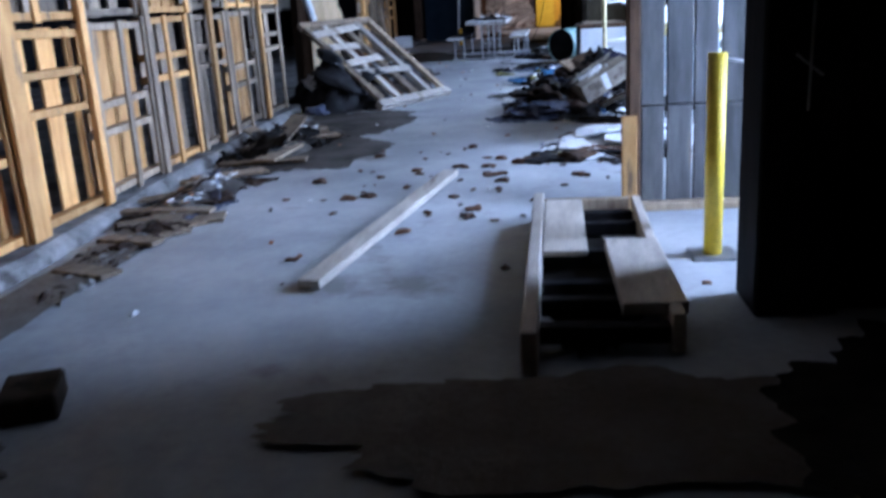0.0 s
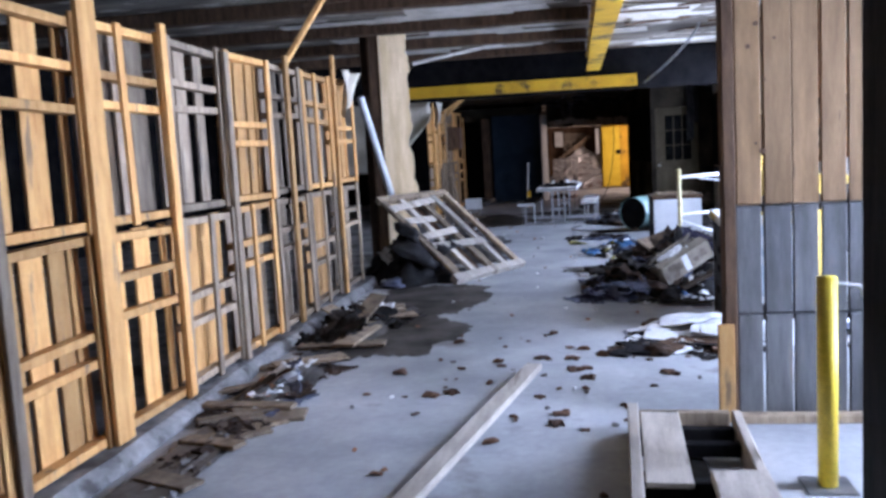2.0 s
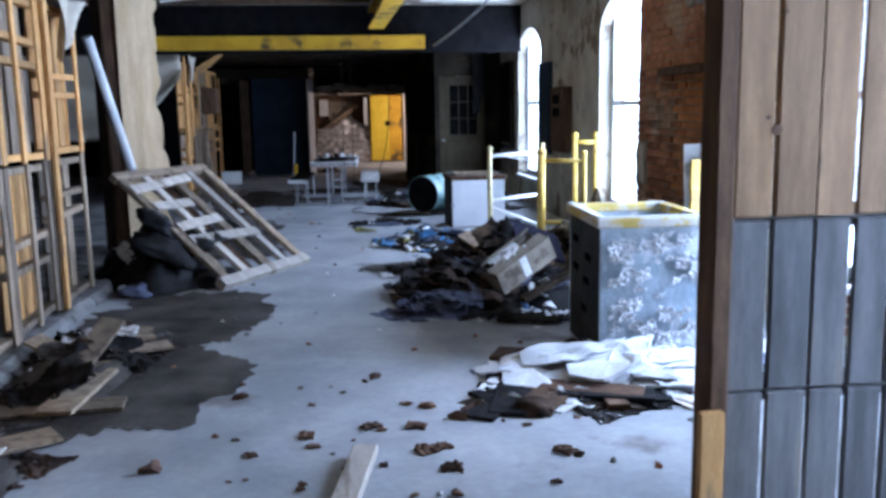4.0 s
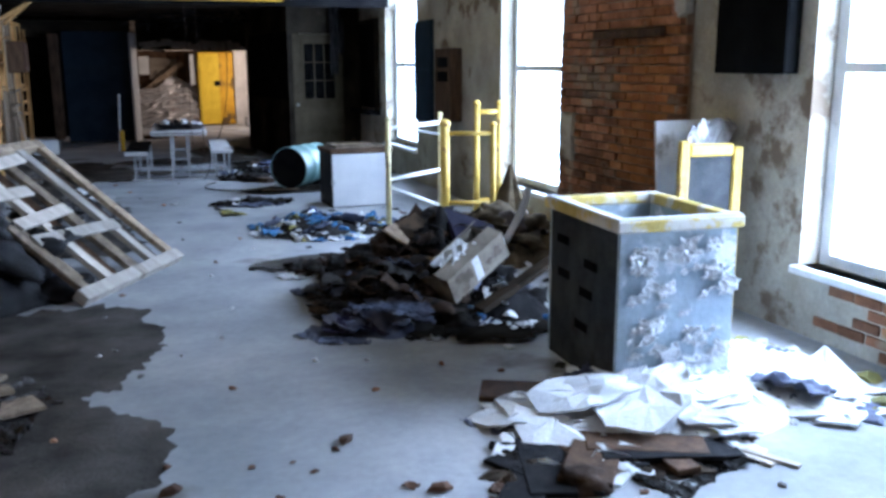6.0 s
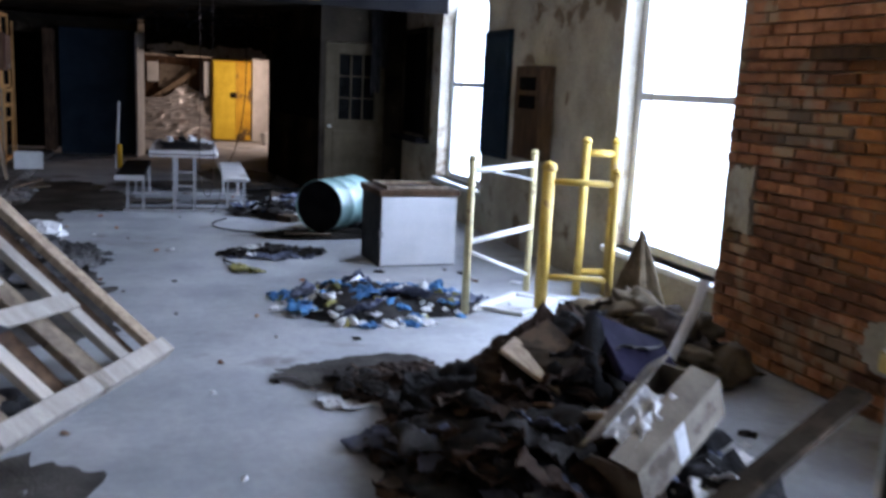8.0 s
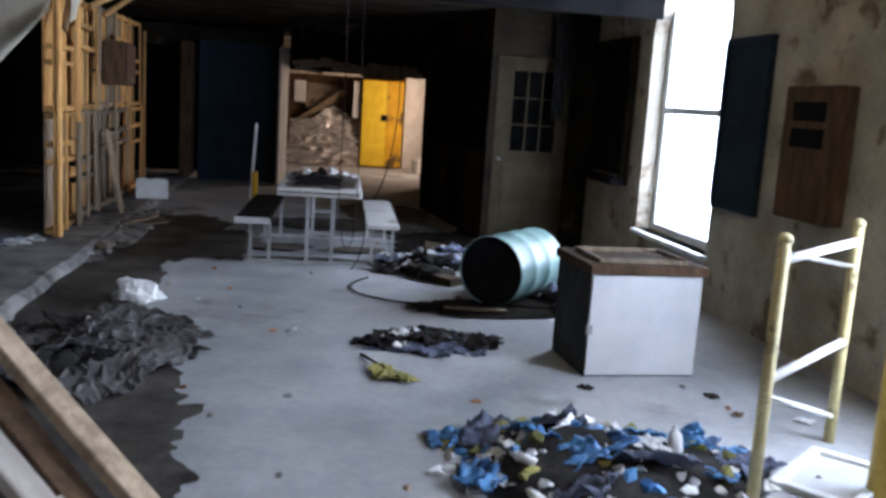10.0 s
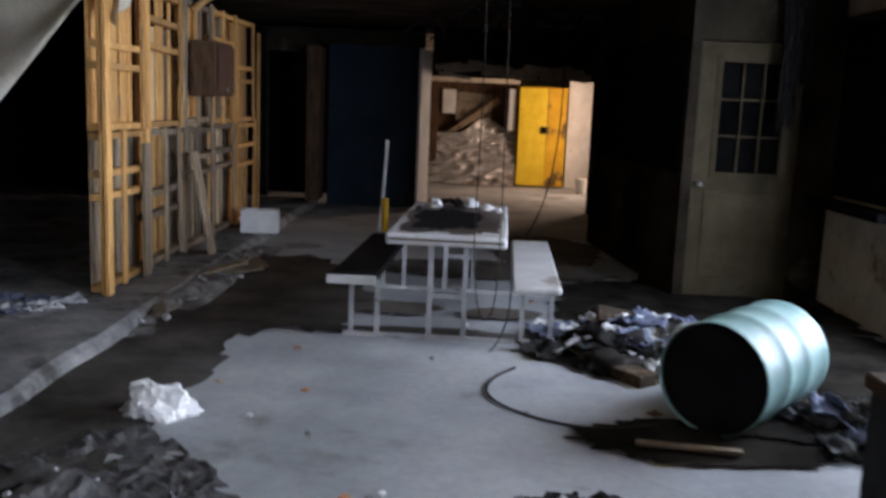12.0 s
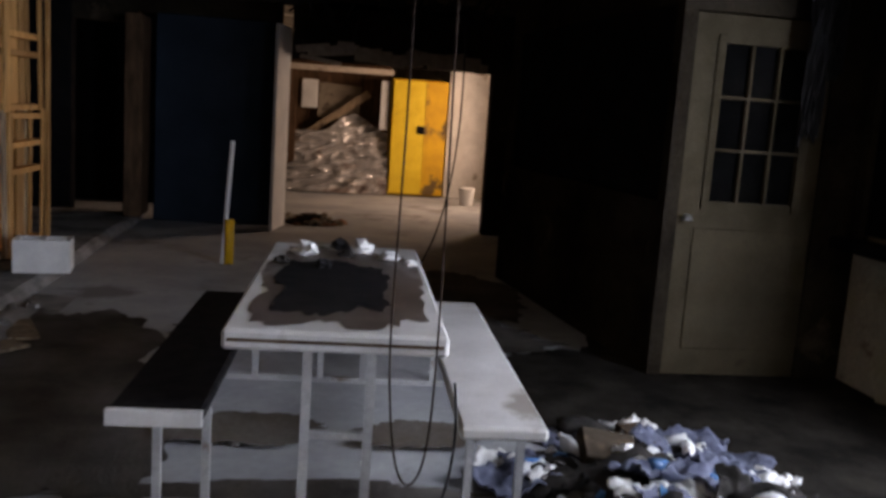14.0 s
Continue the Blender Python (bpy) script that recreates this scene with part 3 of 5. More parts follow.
def ragged_plaster(y0, y1, z0, z1, seed, out=0.018):
    """A patch of plaster with a torn outline left on the pier."""
    bm = bmesh.new()
    cy, cz, n = (y0 + y1) / 2, (z0 + z1) / 2, 70
    ring = []
    for k in range(n):
        a = k / n * math.tau
        c, sn = math.cos(a), math.sin(a)
        sq = 1 / max(abs(c), abs(sn)) ** 0.8
        d = sq * (0.86 + 0.24 * noise.noise(Vector((c * 2.5, sn * 2.5, seed))) + 0.14 * noise.noise(Vector((c * 8, sn * 8, seed))))
        ring.append((cy + c * d * (y1 - y0) / 2, cz + sn * d * (z1 - z0) / 2))
    front = [bm.verts.new((XR - 0.1 - out, y, z)) for y, z in ring]
    back = [bm.verts.new((XR - 0.05, y, z)) for y, z in ring]
    bm.faces.new(front)
    for k in range(n):
        bm.faces.new((front[k], back[k], back[(k + 1) % n], front[(k + 1) % n]))
    bmesh.ops.recalc_face_normals(bm, faces=bm.faces)
    return solid("plaster_remnant", bm, PLASTER, "ragged remnant of old plaster on the brick pier", "plaster", "plaster remnants", kind="structure")


for y0, y1, z0, z1, sd in ((10.1, 11.0, 2.5, 3.3, 1.0), (10.16, 10.34, 2.05, 2.5, 7.0), (11.9, 12.2, 0.8, 1.3, 10.0), (10.2, 10.9, 0.25, 0.6, 16.0)):
    ragged_plaster(y0, y1, z0, z1, sd)

# ceiling steel
bm = bmesh.new()
for lo, hi in (((-1.2, 18.28, 2.66), (3.86, 18.5, 2.69)), ((-1.2, 18.28, 2.85), (3.86, 18.5, 2.88)), ((-1.2, 18.37, 2.69), (3.86, 18.4, 2.85))):
    add_box(bm, lo, hi)
add_box(bm, (-1.2, 18.29, 2.69), (3.86, 18.31, 2.85))
solid("ceiling_beam", bm, YELLOW_DULL, "rusty yellow steel beam under the ceiling", "beam", kind="structure")
bm = bmesh.new()
for lo, hi in (((2.9, 7.0, 2.98), (3.16, 18.25, 3.02)), ((2.9, 7.0, 3.24), (3.16, 18.25, 3.28)), ((3.02, 7.0, 3.02), (3.05, 18.25, 3.24))):
    add_box(bm, lo, hi)
solid("ceiling_beam", bm, YELLOW_DULL, "long yellow steel hoist beam with a dark flank", "beam", kind="structure")
for y in (8.3, 10.4, 12.5, 14.6, 16.7):
    solid("ceiling_joist", block((-5.9, y, 3.24), (2.88, y + 0.22, 3.4), None, 0.01), DARK_WOOD, "dark timber ceiling joist", "joist", "ceiling joists", kind="structure")
solid("ceiling_fascia", block((-6, 18.51, 2.6), (5.57, 18.55, 3.4)), BLACK, "dark fascia under the steel beam", "fascia", kind="structure")

# ---- pallet walls ----


def pallet(variant, material, back):
    r = random.Random(variant)
    p = thing("pallet", (0, 0, 0), "", "pallet")
    y = 0.06
    while y < 0.9:
        w = r.uniform(0.13, 0.22)
        part("slat", block((-0.125, y, 0.01 + r.uniform(0, 0.02)), (-0.105, min(y + w, 0.97), 1.2 - r.uniform(0, 0.03)), None, 0.003), back, p)
        y += w + r.choice((0.012, 0.03, 0.05, 0.15))
    for z in (0.02, (0.7 if variant < 4 else 0.44) + r.uniform(-0.04, 0.04), (0.88 if variant < 4 else 0.64) + r.uniform(-0.04, 0.04), 1.15):
        m = pose(0, 0, z, r.uniform(-1.2, 1.2))
        part("stringer", block((-0.105, 0.01, 0), (-0.02, 0.985, 0.05), m, 0.004), material, p)
    for y, w in ((0.0, 0.085), (0.91, 0.08), (r.uniform(0.35, 0.55), r.uniform(0.05, 0.1)))[:3 if variant in (2, 5) else 2]:
        part("front_slat", block((-0.02, y, 0), (0.002, y + w, 1.21), pose(0, 0, 0, r.uniform(-0.8, 0.8)), 0.003), material, p)
    return p


kinds = [pallet(1, WOOD, WOOD), pallet(2, WOOD, WOOD_GREY), pallet(3, WOOD_GREY, WOOD_GREY), pallet(4, WOOD, WOOD), pallet(5, WOOD_GREY, WOOD)]
used = set()


def set_pallet(v, y, z, x, lean, sz, label, group, tall=1.0):
    m = pose(x, y, z, lean, rnd.uniform(-0.8, 0.8), rnd.uniform(-1, 1))
    if v in used:
        p = copy_thing(kinds[v], m)
    else:
        used.add(v)
        p = kinds[v]
        p.matrix_basis = m
    tagged(p, label, "pallet", group)
    return p


for c in range(7):
    for row in range(2):
        v = (0, 1, 2, 3, 2, 1, 3)[c] if row else (3, 0, 4, 1, 2, 4, 2)[c]
        lab = "upright grey weathered wooden pallet in a stacked wall" if v in (2, 4) else "upright orange-brown wooden pallet in a stacked wall"
        set_pallet(v, 4.15 + c * 1.005, 0.095 + row * 1.222, 0.0, rnd.uniform(-0.7, 0.7), 1, lab, "pallets of the long wall")
for c in range(5):
    for row in range(2):
        v = (3, 0, 4, 1, 3)[c] if row else (1, 4, 2, 2, 0)[c]
        set_pallet(v, 18.98 + c * 0.985, 0.1 + row * 1.2, -0.3, rnd.uniform(-0.7, 0.7), 1, "upright worn wooden pallet in the second stacked wall", "pallets of the rear wall")
for y, w, z0, z1, x, mtl in ((5.08, 0.19, 0.1, 2.62, 0.03, WOOD), (6.06, 0.08, 0.1, 2.58, 0.03, WOOD), (7.1, 0.09, 0.1, 2.5, 0.03, WOOD_GREY), (8.55, 0.1, 0.1, 2.6, 0.03, WOOD), (4.2, 0.08, 0.1, 2.6, 0.03, WOOD_GREY),
                            (10.2, 0.09, 0.1, 2.75, 0.03, WOOD), (18.96, 0.1, 0.1, 2.6, -0.26, WOOD), (19.75, 0.12, 0.1, 1.2, -0.26, WOOD_GREY), (23.86, 0.06, 0.1, 2.4, -0.26, WOOD)):
    solid("upright_board", block((x - 0.022, y, z0), (x + 0.012, y + w, z1), None, 0.004), mtl, "full-height wooden board fixed on the pallet wall", "board", "boards on the pallet walls")

# timber column by the leaning pallet
col = thing("timber_column", pose(0.05, 13.15, 0.09, 0, 0, 28), "thick pale timber column with dark edges", "column", kind="structure")
bm = bmesh.new()
bmesh.ops.create_grid(bm, x_segments=6, y_segments=44, size=0.5)
for v in bm.verts:
    u, w = v.co.x + 0.5, v.co.y + 0.5
    rag = 0.05 * noise.noise(Vector((2, 1, w * 9))) + 0.03 * noise.noise(Vector((7, 3, w * 31)))
    v.co = Vector((-0.13 + u * (0.4 + 0.05 * (1 - w) + 1.6 * rag), 0.012 * noise.noise(Vector((u * 3, w * 14, 5))), w * 3.31))
bmesh.ops.solidify(bm, geom=bm.faces[:], thickness=-0.06)
part("face_board", bm, PALE_WOOD, col, "pale splintered facing board")
part("shaft", block((-0.27, 0.07, 0), (0.2, 0.5, 3.31), None, 0.02), DARK_WOOD, col, "dark timber core")
solid("white_pipe", rod((-0.15, 12.2, 2.4), (0.1, 12.75, 0.95), 0.05, 12), WHITE_PAINT, "white plastic downpipe hanging beside the column", "pipe")

# leaning pallet
axis = Vector((1.87 - 1.16, 12.52 - 11.24, 0))
ang = math.degrees(math.atan2(axis.y, axis.x))
lp = thing("leaning_pallet", pose(1.16, 11.24, 0.03, 0, 0, ang) @ pose(0, 0, 0, 38), "large pallet leaning askew with broken slats", "pallet")
part("front_rail", block((-0.05, -0.02, -0.03), (1.5, 0.09, 0.06), None, 0.006), WOOD_LONG, lp)
for k, x in enumerate((0.02, 0.36, 0.72, 1.05, 1.36)):
    part("rail", block((x, 0.09, 0), (x + 0.1, 1.55, 0.05), None, 0.005), WOOD_LONG if k % 2 else WOOD_GREY, lp)
for k, x in enumerate((0.2, 0.56, 0.9, 1.22)):
    part("under_slat", block((x, 0.1, -0.06), (x + 0.11, 1.5, -0.035), pose(0, 0, 0, 0, 0, (2, -3, 1, -2)[k]), 0.004), DARK_WOOD if k % 2 else WOOD_GREY, lp)
for k, y in enumerate((0.55, 0.72, 1.05, 1.3)):
    part("slat", block((0.05 + 0.1 * (k % 2), y, 0.052), (1.1 - 0.25 * (k % 3), y + 0.11, 0.075), pose(0, 0, 0, 0, 0, (-4, 3, -2, 5)[k]), 0.004), WOOD_LONG, lp, "pale split slat")
part("back_rail", block((0.0, 1.55, -0.02), (1.46, 1.64, 0.06), None, 0.006), WOOD_GREY, lp)
heap("refuse_sacks", (0.5, 11.75, 0.0), 0.6, 0.75, 0.75, BLACK_BAG, [("rag", BLACK_BAG, 8, 0.5), ("rag", BLUEGREY, 3, 0.3), ("sheet", WHITE_SCRAP, 2, 0.25)], "black plastic refuse sacks under the leaning pallet", "refuse sacks", 21)

# ---- entrance bay ----
post = thing("dark_post", (3.75, 3.88, 0), "black timber post with chalk marks", "post", kind="structure")
part("shaft", block((0, 0, 0), (0.34, 0.32, 3.4), None, 0.012), BLACK_WOOD, post)
for a, b2 in (((0.17, -0.002, 0.84), (0.178, -0.002, 1.37)), ((0.115, -0.002, 1.055), (0.22, -0.002, 0.97))):
    part("chalk_mark", rod(a, b2, 0.006, 5), WHITE_PLASTER, post)
# Added screen that keeps window light off the floor before the post.
solid("wall_bay", block((4.095, 3.95, 0), (5.57, 4.07, 3.4)), BLACK_WOOD, "added dark screen blocking window light between post and wall", "wall", kind="structure")
for k in range(14):
    a0, a1 = (q * math.tau / 14 for q in (k, k + 0.9))
    part("chalk_mark", rod((0.185 + 0.07 * math.cos(a0), -0.002, 1.73 + 0.18 * math.sin(a0)), (0.185 + 0.07 * math.cos(a1), -0.002, 1.73 + 0.18 * math.sin(a1)), 0.004, 5), KERB, post)
pw = thing("wall_plank", (3.55, 5.8, 0), "screen of upright planks, bare above and limewashed below", "plank wall", kind="structure")
x = 0.0
while x < 2.0:
    w = rnd.uniform(0.135, 0.165)
    gap = rnd.choice((0.004, 0.006, 0.014))
    for z0, z1 in ((0.02, 0.622), (0.63, 1.25)):
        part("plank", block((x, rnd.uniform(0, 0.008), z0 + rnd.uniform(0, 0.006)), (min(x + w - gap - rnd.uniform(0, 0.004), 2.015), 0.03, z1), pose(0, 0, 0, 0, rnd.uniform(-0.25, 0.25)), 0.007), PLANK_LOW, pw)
    if 0.3 < x < 0.46 or 0.6 < x < 0.75:
        bm = bmesh.new()
        zs = [1.262, 1.36, 1.46, 1.9, 2.0, 2.3, 2.42, 3.39]
        for k in range(7):
            add_box(bm, (x, 0, zs[k]), (x + w - (0.019 if k % 2 and x > 0.5 else gap), 0.026, zs[k + 1]))
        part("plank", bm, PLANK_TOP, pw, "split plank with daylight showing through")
    else:
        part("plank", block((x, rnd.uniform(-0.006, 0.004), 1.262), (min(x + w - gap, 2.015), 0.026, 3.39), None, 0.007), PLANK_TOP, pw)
    x += w
for z in (0.585, 1.215, 2.9):
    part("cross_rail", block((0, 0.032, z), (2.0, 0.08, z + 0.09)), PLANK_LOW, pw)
for k in range(22):
    kx, kz, kr = rnd.uniform(0.04, 1.3), rnd.uniform(1.35, 2.7), rnd.uniform(0.008, 0.02)
    part("knot", rod((kx, -0.0085, kz), (kx, 0.0, kz), kr, 9), DARK_WOOD, pw)
part("edge_post", block((-0.075, -0.02, 0), (-0.004, 0.12, 3.39), None, 0.008), DARK_WOOD, pw, "dark brown edge post")
part("foot_board", block((-0.12, -0.06, 0.0), (-0.03, -0.022, 0.58), None, 0.005), WOOD, pw, "short brown board at the foot")
part("base_rail", block((0, -0.09, 0.0), (2.0, -0.004, 0.05), None, 0.006), WOOD_GREY, pw)

b = thing("bollard", (3.77, 4.77, 0), "bright yellow steel bollard with a latch", "bollard")
smooth(part("pole", rod((0, 0, 0.012), (0, 0, 1.0), 0.045, 20), YELLOW, b))
part("base_plate", block((-0.11, -0.11, 0), (0.11, 0.11, 0.012)), STEEL, b)
part("latch", rod((0.04, 0, 0.97), (0.15, 0.03, 0.95), 0.01, 8), STEEL, b)
part("latch", rod((0.15, 0.03, 0.955), (0.19, 0.03, 0.82), 0.008, 8), STEEL, b)

sk = thing("timber_skid", pose(2.84, 3.45, 0, 0, 0, -2.5), "low timber skid frame with loose cross boards", "skid")
part("side_rail", block((-0.04, -0.1, 0), (0.02, 2.15, 0.17), None, 0.006), WOOD_LONG, sk)
part("side_rail", block((0.52, 0.1, 0), (0.57, 2.05, 0.16), None, 0.006), WOOD_LONG, sk)
for y in (0.1, 0.4, 0.62, 1.1, 1.62, 1.86):
    part("cross_bar", block((0.025, y, 0.04), (0.515, y + 0.07, 0.11), None, 0.004), BLACK_WOOD, sk)
part("end_bar", block((0.025, 2.07, 0.05), (0.515, 2.12, 0.14), None, 0.004), WOOD_GREY, sk)
part("loose_board", block((0.03, 1.02, 0.112), (0.24, 2.1, 0.14), None, 0.004), WOOD_LONG, sk, "pale loose board")
part("loose_board", block((0.35, 0.2, 0.112), (0.6, 1.12, 0.165), pose(0, 0, 0, 0, 0, 1.5), 0.004), WOOD_LONG, sk, "pale loose board")
d = Vector((2.23 - 1.72, 6.99 - 4.38, 0))
solid("long_board", block((-0.06, 0, 0.0), (0.06, d.length, 0.05), pose(1.78, 4.38, 0.012, 0, 0, -math.degrees(math.atan2(d.x, d.y))), 0.006), WOOD_LONG, "long pale timber board lying on the floor", "board")

# ---- grey bin corner ----
bn = thing("steel_bin", pose(3.86, 8.3, 0, 0, 0, -3), "square open-topped bin with peeling grey paint and a yellow rim", "bin")
# The left panel takes the shaded copy of the bin's grey.
for lo, hi, mt in (((0, 0, 0.0), (0.68, 0.03, 0.885), BIN_GREY), ((0, 0.87, 0), (0.68, 0.9, 0.885), BIN_GREY), ((-0.002, 0.03, 0), (0.028, 0.87, 0.885), SHADED_SHEET), ((0.65, 0.03, 0), (0.68, 0.87, 0.885), BIN_GREY)):
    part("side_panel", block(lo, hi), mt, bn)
part("rim_top", block((-0.02, -0.02, 0.95), (0.7, 0.03, 0.958)), WHITE_SHEET, bn)
part("rim_top", block((-0.02, 0.03, 0.95), (0.03, 0.92, 0.958)), WHITE_SHEET, bn)
for lo, hi in (((-0.03, -0.03, 0.885), (0.71, 0.04, 0.95)), ((-0.03, 0.86, 0.885), (0.71, 0.93, 0.95)), ((-0.03, 0.04, 0.885), (0.04, 0.86, 0.95)), ((0.64, 0.04, 0.885), (0.71, 0.86, 0.95))):
    part("rim", block(lo, hi, None, 0.008), YELLOW_RIM, bn, "chipped rusty yellow rim")
part("bottom", block((0.03, 0.03, 0.5), (0.65, 0.87, 0.52)), WHITE_SHEET, bn)
r = random.Random(4)
for k in range(60):
    s = r.uniform(0.04, 0.13)
    m = pose(r.uniform(0.05, 0.66), -0.004, r.uniform(0.06, 0.84), 90 + r.uniform(5, 40), r.uniform(-25, 25), r.uniform(0, 20)) @ Matrix.Diagonal((s, s, s, 1))
    piece("paint_flake", stock("sheet", WHITE_SHEET, 1.0, k % 4), bn, m)
# Thin black plates stand for faint smudges on the side panel.
for k, (y, z) in enumerate(((0.25, 0.62), (0.3, 0.45), (0.62, 0.7), (0.6, 0.5), (0.35, 0.25))):
    part("slot", block((-0.006, y, z), (-0.001, y + 0.16, z + 0.05)), BLACK, bn)
yf = thing("steel_stand", pose(4.86, 9.28, 0, 0, 0, -6), "pale yellow tubular steel stand behind the bin", "stand")
for lo, hi in (((0, 0, 0), (0.07, 0.05, 1.24)), ((0.38, 0, 0), (0.45, 0.05, 1.2))):
    part("leg", block(lo, hi, None, 0.01), RAIL_YELLOW, yf)
part("top_bar", block((0.07, 0, 1.14), (0.38, 0.05, 1.22), None, 0.01), RAIL_YELLOW, yf)
part("back_panel", block((0.07, 0.02, 0.5), (0.38, 0.03, 1.14)), SHADED_SHEET, yf)
wb = solid("plaster_board", block((0, 0, 0), (0.5, 0.03, 1.34), pose(5.04, 9.72, 0.0, -6), 0.004), WHITE_PAINT, "white plaster panel leaning on the wall", "panel")
pwrap = solid("plastic_wrap", sheet(0.75, 0.8, 0.09, 6, 26, 3.4), FOIL, "crumpled clear plastic hanging over the plaster panel", "plastic sheet")
pwrap.matrix_basis = pose(5.32, 9.62, 0.95, 86, 0, 34)
solid("wall_panel", block((XR - 0.12, 9.08, 1.66), (XR - 0.002, 9.8, 2.85), None, 0.01), DARK_GLASS, "dark painted metal cabinet on the wall", "wall cabinet")

sh = thing("wall_shutter", (XR - 0.06, 16.25, 0.92), "dark blue shutter board folded back beside the window", "shutter")
part("panel", block((0.018, 0.06, 0.06), (0.058, 0.67, 1.34), None, 0.004), BLUE_WALL, sh)
for lo, hi in (((0, 0, 0), (0.058, 0.07, 1.4)), ((0, 0.66, 0), (0.058, 0.73, 1.4))):
    part("stile", block(lo, hi, None, 0.006), BLUE_WALL, sh)
for z in (0.0, 0.66, 1.33):
    part("rail", block((0.003, 0.068, z), (0.057, 0.662, z + 0.07), None, 0.006), BLUE_WALL, sh)
wbx = thing("wall_cabinet", (XR - 0.16, 15.15, 1.0), "rusty brown fuse cabinet with two dark openings", "wall cabinet")
part("body", block((0, 0, 0.0), (0.158, 0.62, 0.92), None, 0.01), DARK_WOOD, wbx)
for z in (0.5, 0.68):
    part("opening", block((-0.004, 0.1, z), (-0.001, 0.5, z + 0.13)), BLACK, wbx)
for a, bb2 in (((0.0, 8.6, 2.5), (0.25, 9.6, 3.4)), ((-0.3, 21.2, 2.4), (0.1, 21.5, 2.78)), ((-0.25, 20.2, 2.42), (0.2, 20.9, 2.78))):
    solid("timber_strut", rod(a, bb2, 0.035, 6), WOOD, "slanting timber strut from wall to ceiling", "strut", "struts over the pallet walls")
solid("iron_lintel", block((XR - 0.155, 10.45, 1.93), (XR - 0.1, 11.5, 2.0), None, 0.006), DARK_WOOD, "rusty iron bar across the brick pier", "lintel")
heap("plaster_heap", (3.95, 8.05, 0.0), 1.05, 0.55, 0.17, WHITE_SHEET, [("slab", WHITE_SHEET, 20, 0.75), ("slab", WHITE_SCRAP, 12, 0.5), ("tarp", BLUEGREY, 3, 0.5), ("board", DARK_WOOD, 3, 0.6), ("chip", WHITE_SHEET, 20, 0.09)],
     "heap of broken white sheeting and plaster before the bin", "rubble heap", 5, 0.12)
heap("edge_rubble", (3.6, 7.62, 0.0), 0.75, 0.22, 0.06, BROWN_RAG, [("board", DARK_WOOD, 4, 0.5), ("board", BLACK_WOOD, 11, 0.5), ("rag", BROWN_RAG, 2, 0.2), ("slab", WHITE_SHEET, 5, 0.35), ("tarp", DARK_CLOTH, 4, 0.5), ("chip", CARDBOARD, 5, 0.1), ("chip", WHITE_SHEET, 14, 0.09), ("slab", CARDBOARD, 4, 0.3)],
     "dark splintered boards and rags edging the plaster heap", "rubble heap", 71, 0.3)
heap("plaster_scraps", (4.9, 8.3, 0.0), 0.55, 0.8, 0.12, WHITE_SHEET, [("slab", WHITE_SHEET, 10, 0.4), ("chip", GREEN_SCRAP, 10, 0.12), ("chip", WHITE_SHEET, 25, 0.1), ("sheet", BLUEGREY, 3, 0.3)], "white plaster scraps strewn by the wall", "rubble", 6, 0.4)
heap("refuse_heap", (3.45, 10.65, 0.0), 0.75, 1.05, 0.42, DARK_CLOTH, [("rag", BROWN_RAG, 30, 0.26), ("rag", DARK_CLOTH, 22, 0.3), ("sheet", BROWN_RAG, 22, 0.36), ("sheet", DARK_CLOTH, 16, 0.45), ("box", CARDBOARD, 5, 0.32), ("board", WOOD_GREY, 6, 0.7),
     ("sheet", BLUEGREY, 12, 0.34), ("tarp", BLACK_BAG, 8, 0.5), ("sheet", WHITE_SCRAP, 4, 0.14), ("bottle", WHITE_SCRAP, 3, 0.18), ("chip", WHITE_SCRAP, 18, 0.05), ("chip", BLUE_SCRAP, 14, 0.07), ("chip", BLACK_BAG, 30, 0.16)], "dark heap of rags, cartons, boards and refuse", "refuse heap", 8)
heap("refuse_heap", (3.95, 10.05, 0.0), 0.42, 0.5, 0.3, BLACK_BAG, [("sheet", WHITE_SCRAP, 10, 0.2), ("chip", WHITE_SCRAP, 22, 0.1), ("rag", BLACK_BAG, 6, 0.25), ("sheet", BLUEGREY, 6, 0.2), ("bottle", BLUE_SCRAP, 4, 0.2), ("chip", GREEN_SCRAP, 6, 0.08)], "black and white refuse piled beside the bin", "refuse heap", 31)
heap("cloth_bundle", (3.05, 9.98, 0.0), 0.36, 0.34, 0.2, BLUEGREY, [("tarp", BLUEGREY, 6, 0.42), ("tarp", PLUM, 4, 0.36), ("sheet", BLUEGREY, 4, 0.3), ("chip", WHITE_SCRAP, 6, 0.05)], "blue-grey cloth bundle at the foot of the heap", "cloth bundle", 32, 0.3)
heap("pale_sheeting", (3.2, 11.75, 0.0), 0.5, 0.35, 0.1, BROWN_RAG, [("tarp", WHITE_SCRAP, 3, 0.45), ("tarp", BROWN_RAG, 6, 0.4), ("sheet", DARK_CLOTH, 4, 0.3)], "pale crumpled sheeting behind the refuse heap", "sheeting", 33, 0.3)
heap("plastic_litter", (3.45, 13.6, 0.0), 0.9, 0.68, 0.22, DARK_CLOTH, [("sheet", BLUE_SCRAP, 16, 0.22), ("chip", BLUE_SCRAP, 40, 0.1), ("sheet", WHITE_SCRAP, 18, 0.14), ("chip", WHITE_SCRAP, 80, 0.08), ("bottle", WHITE_SCRAP, 10, 0.2), ("chip", GREEN_SCRAP, 22, 0.12), ("sheet", BLUEGREY, 6, 0.3)],
     "scattered blue and white plastic litter", "litter", 9)
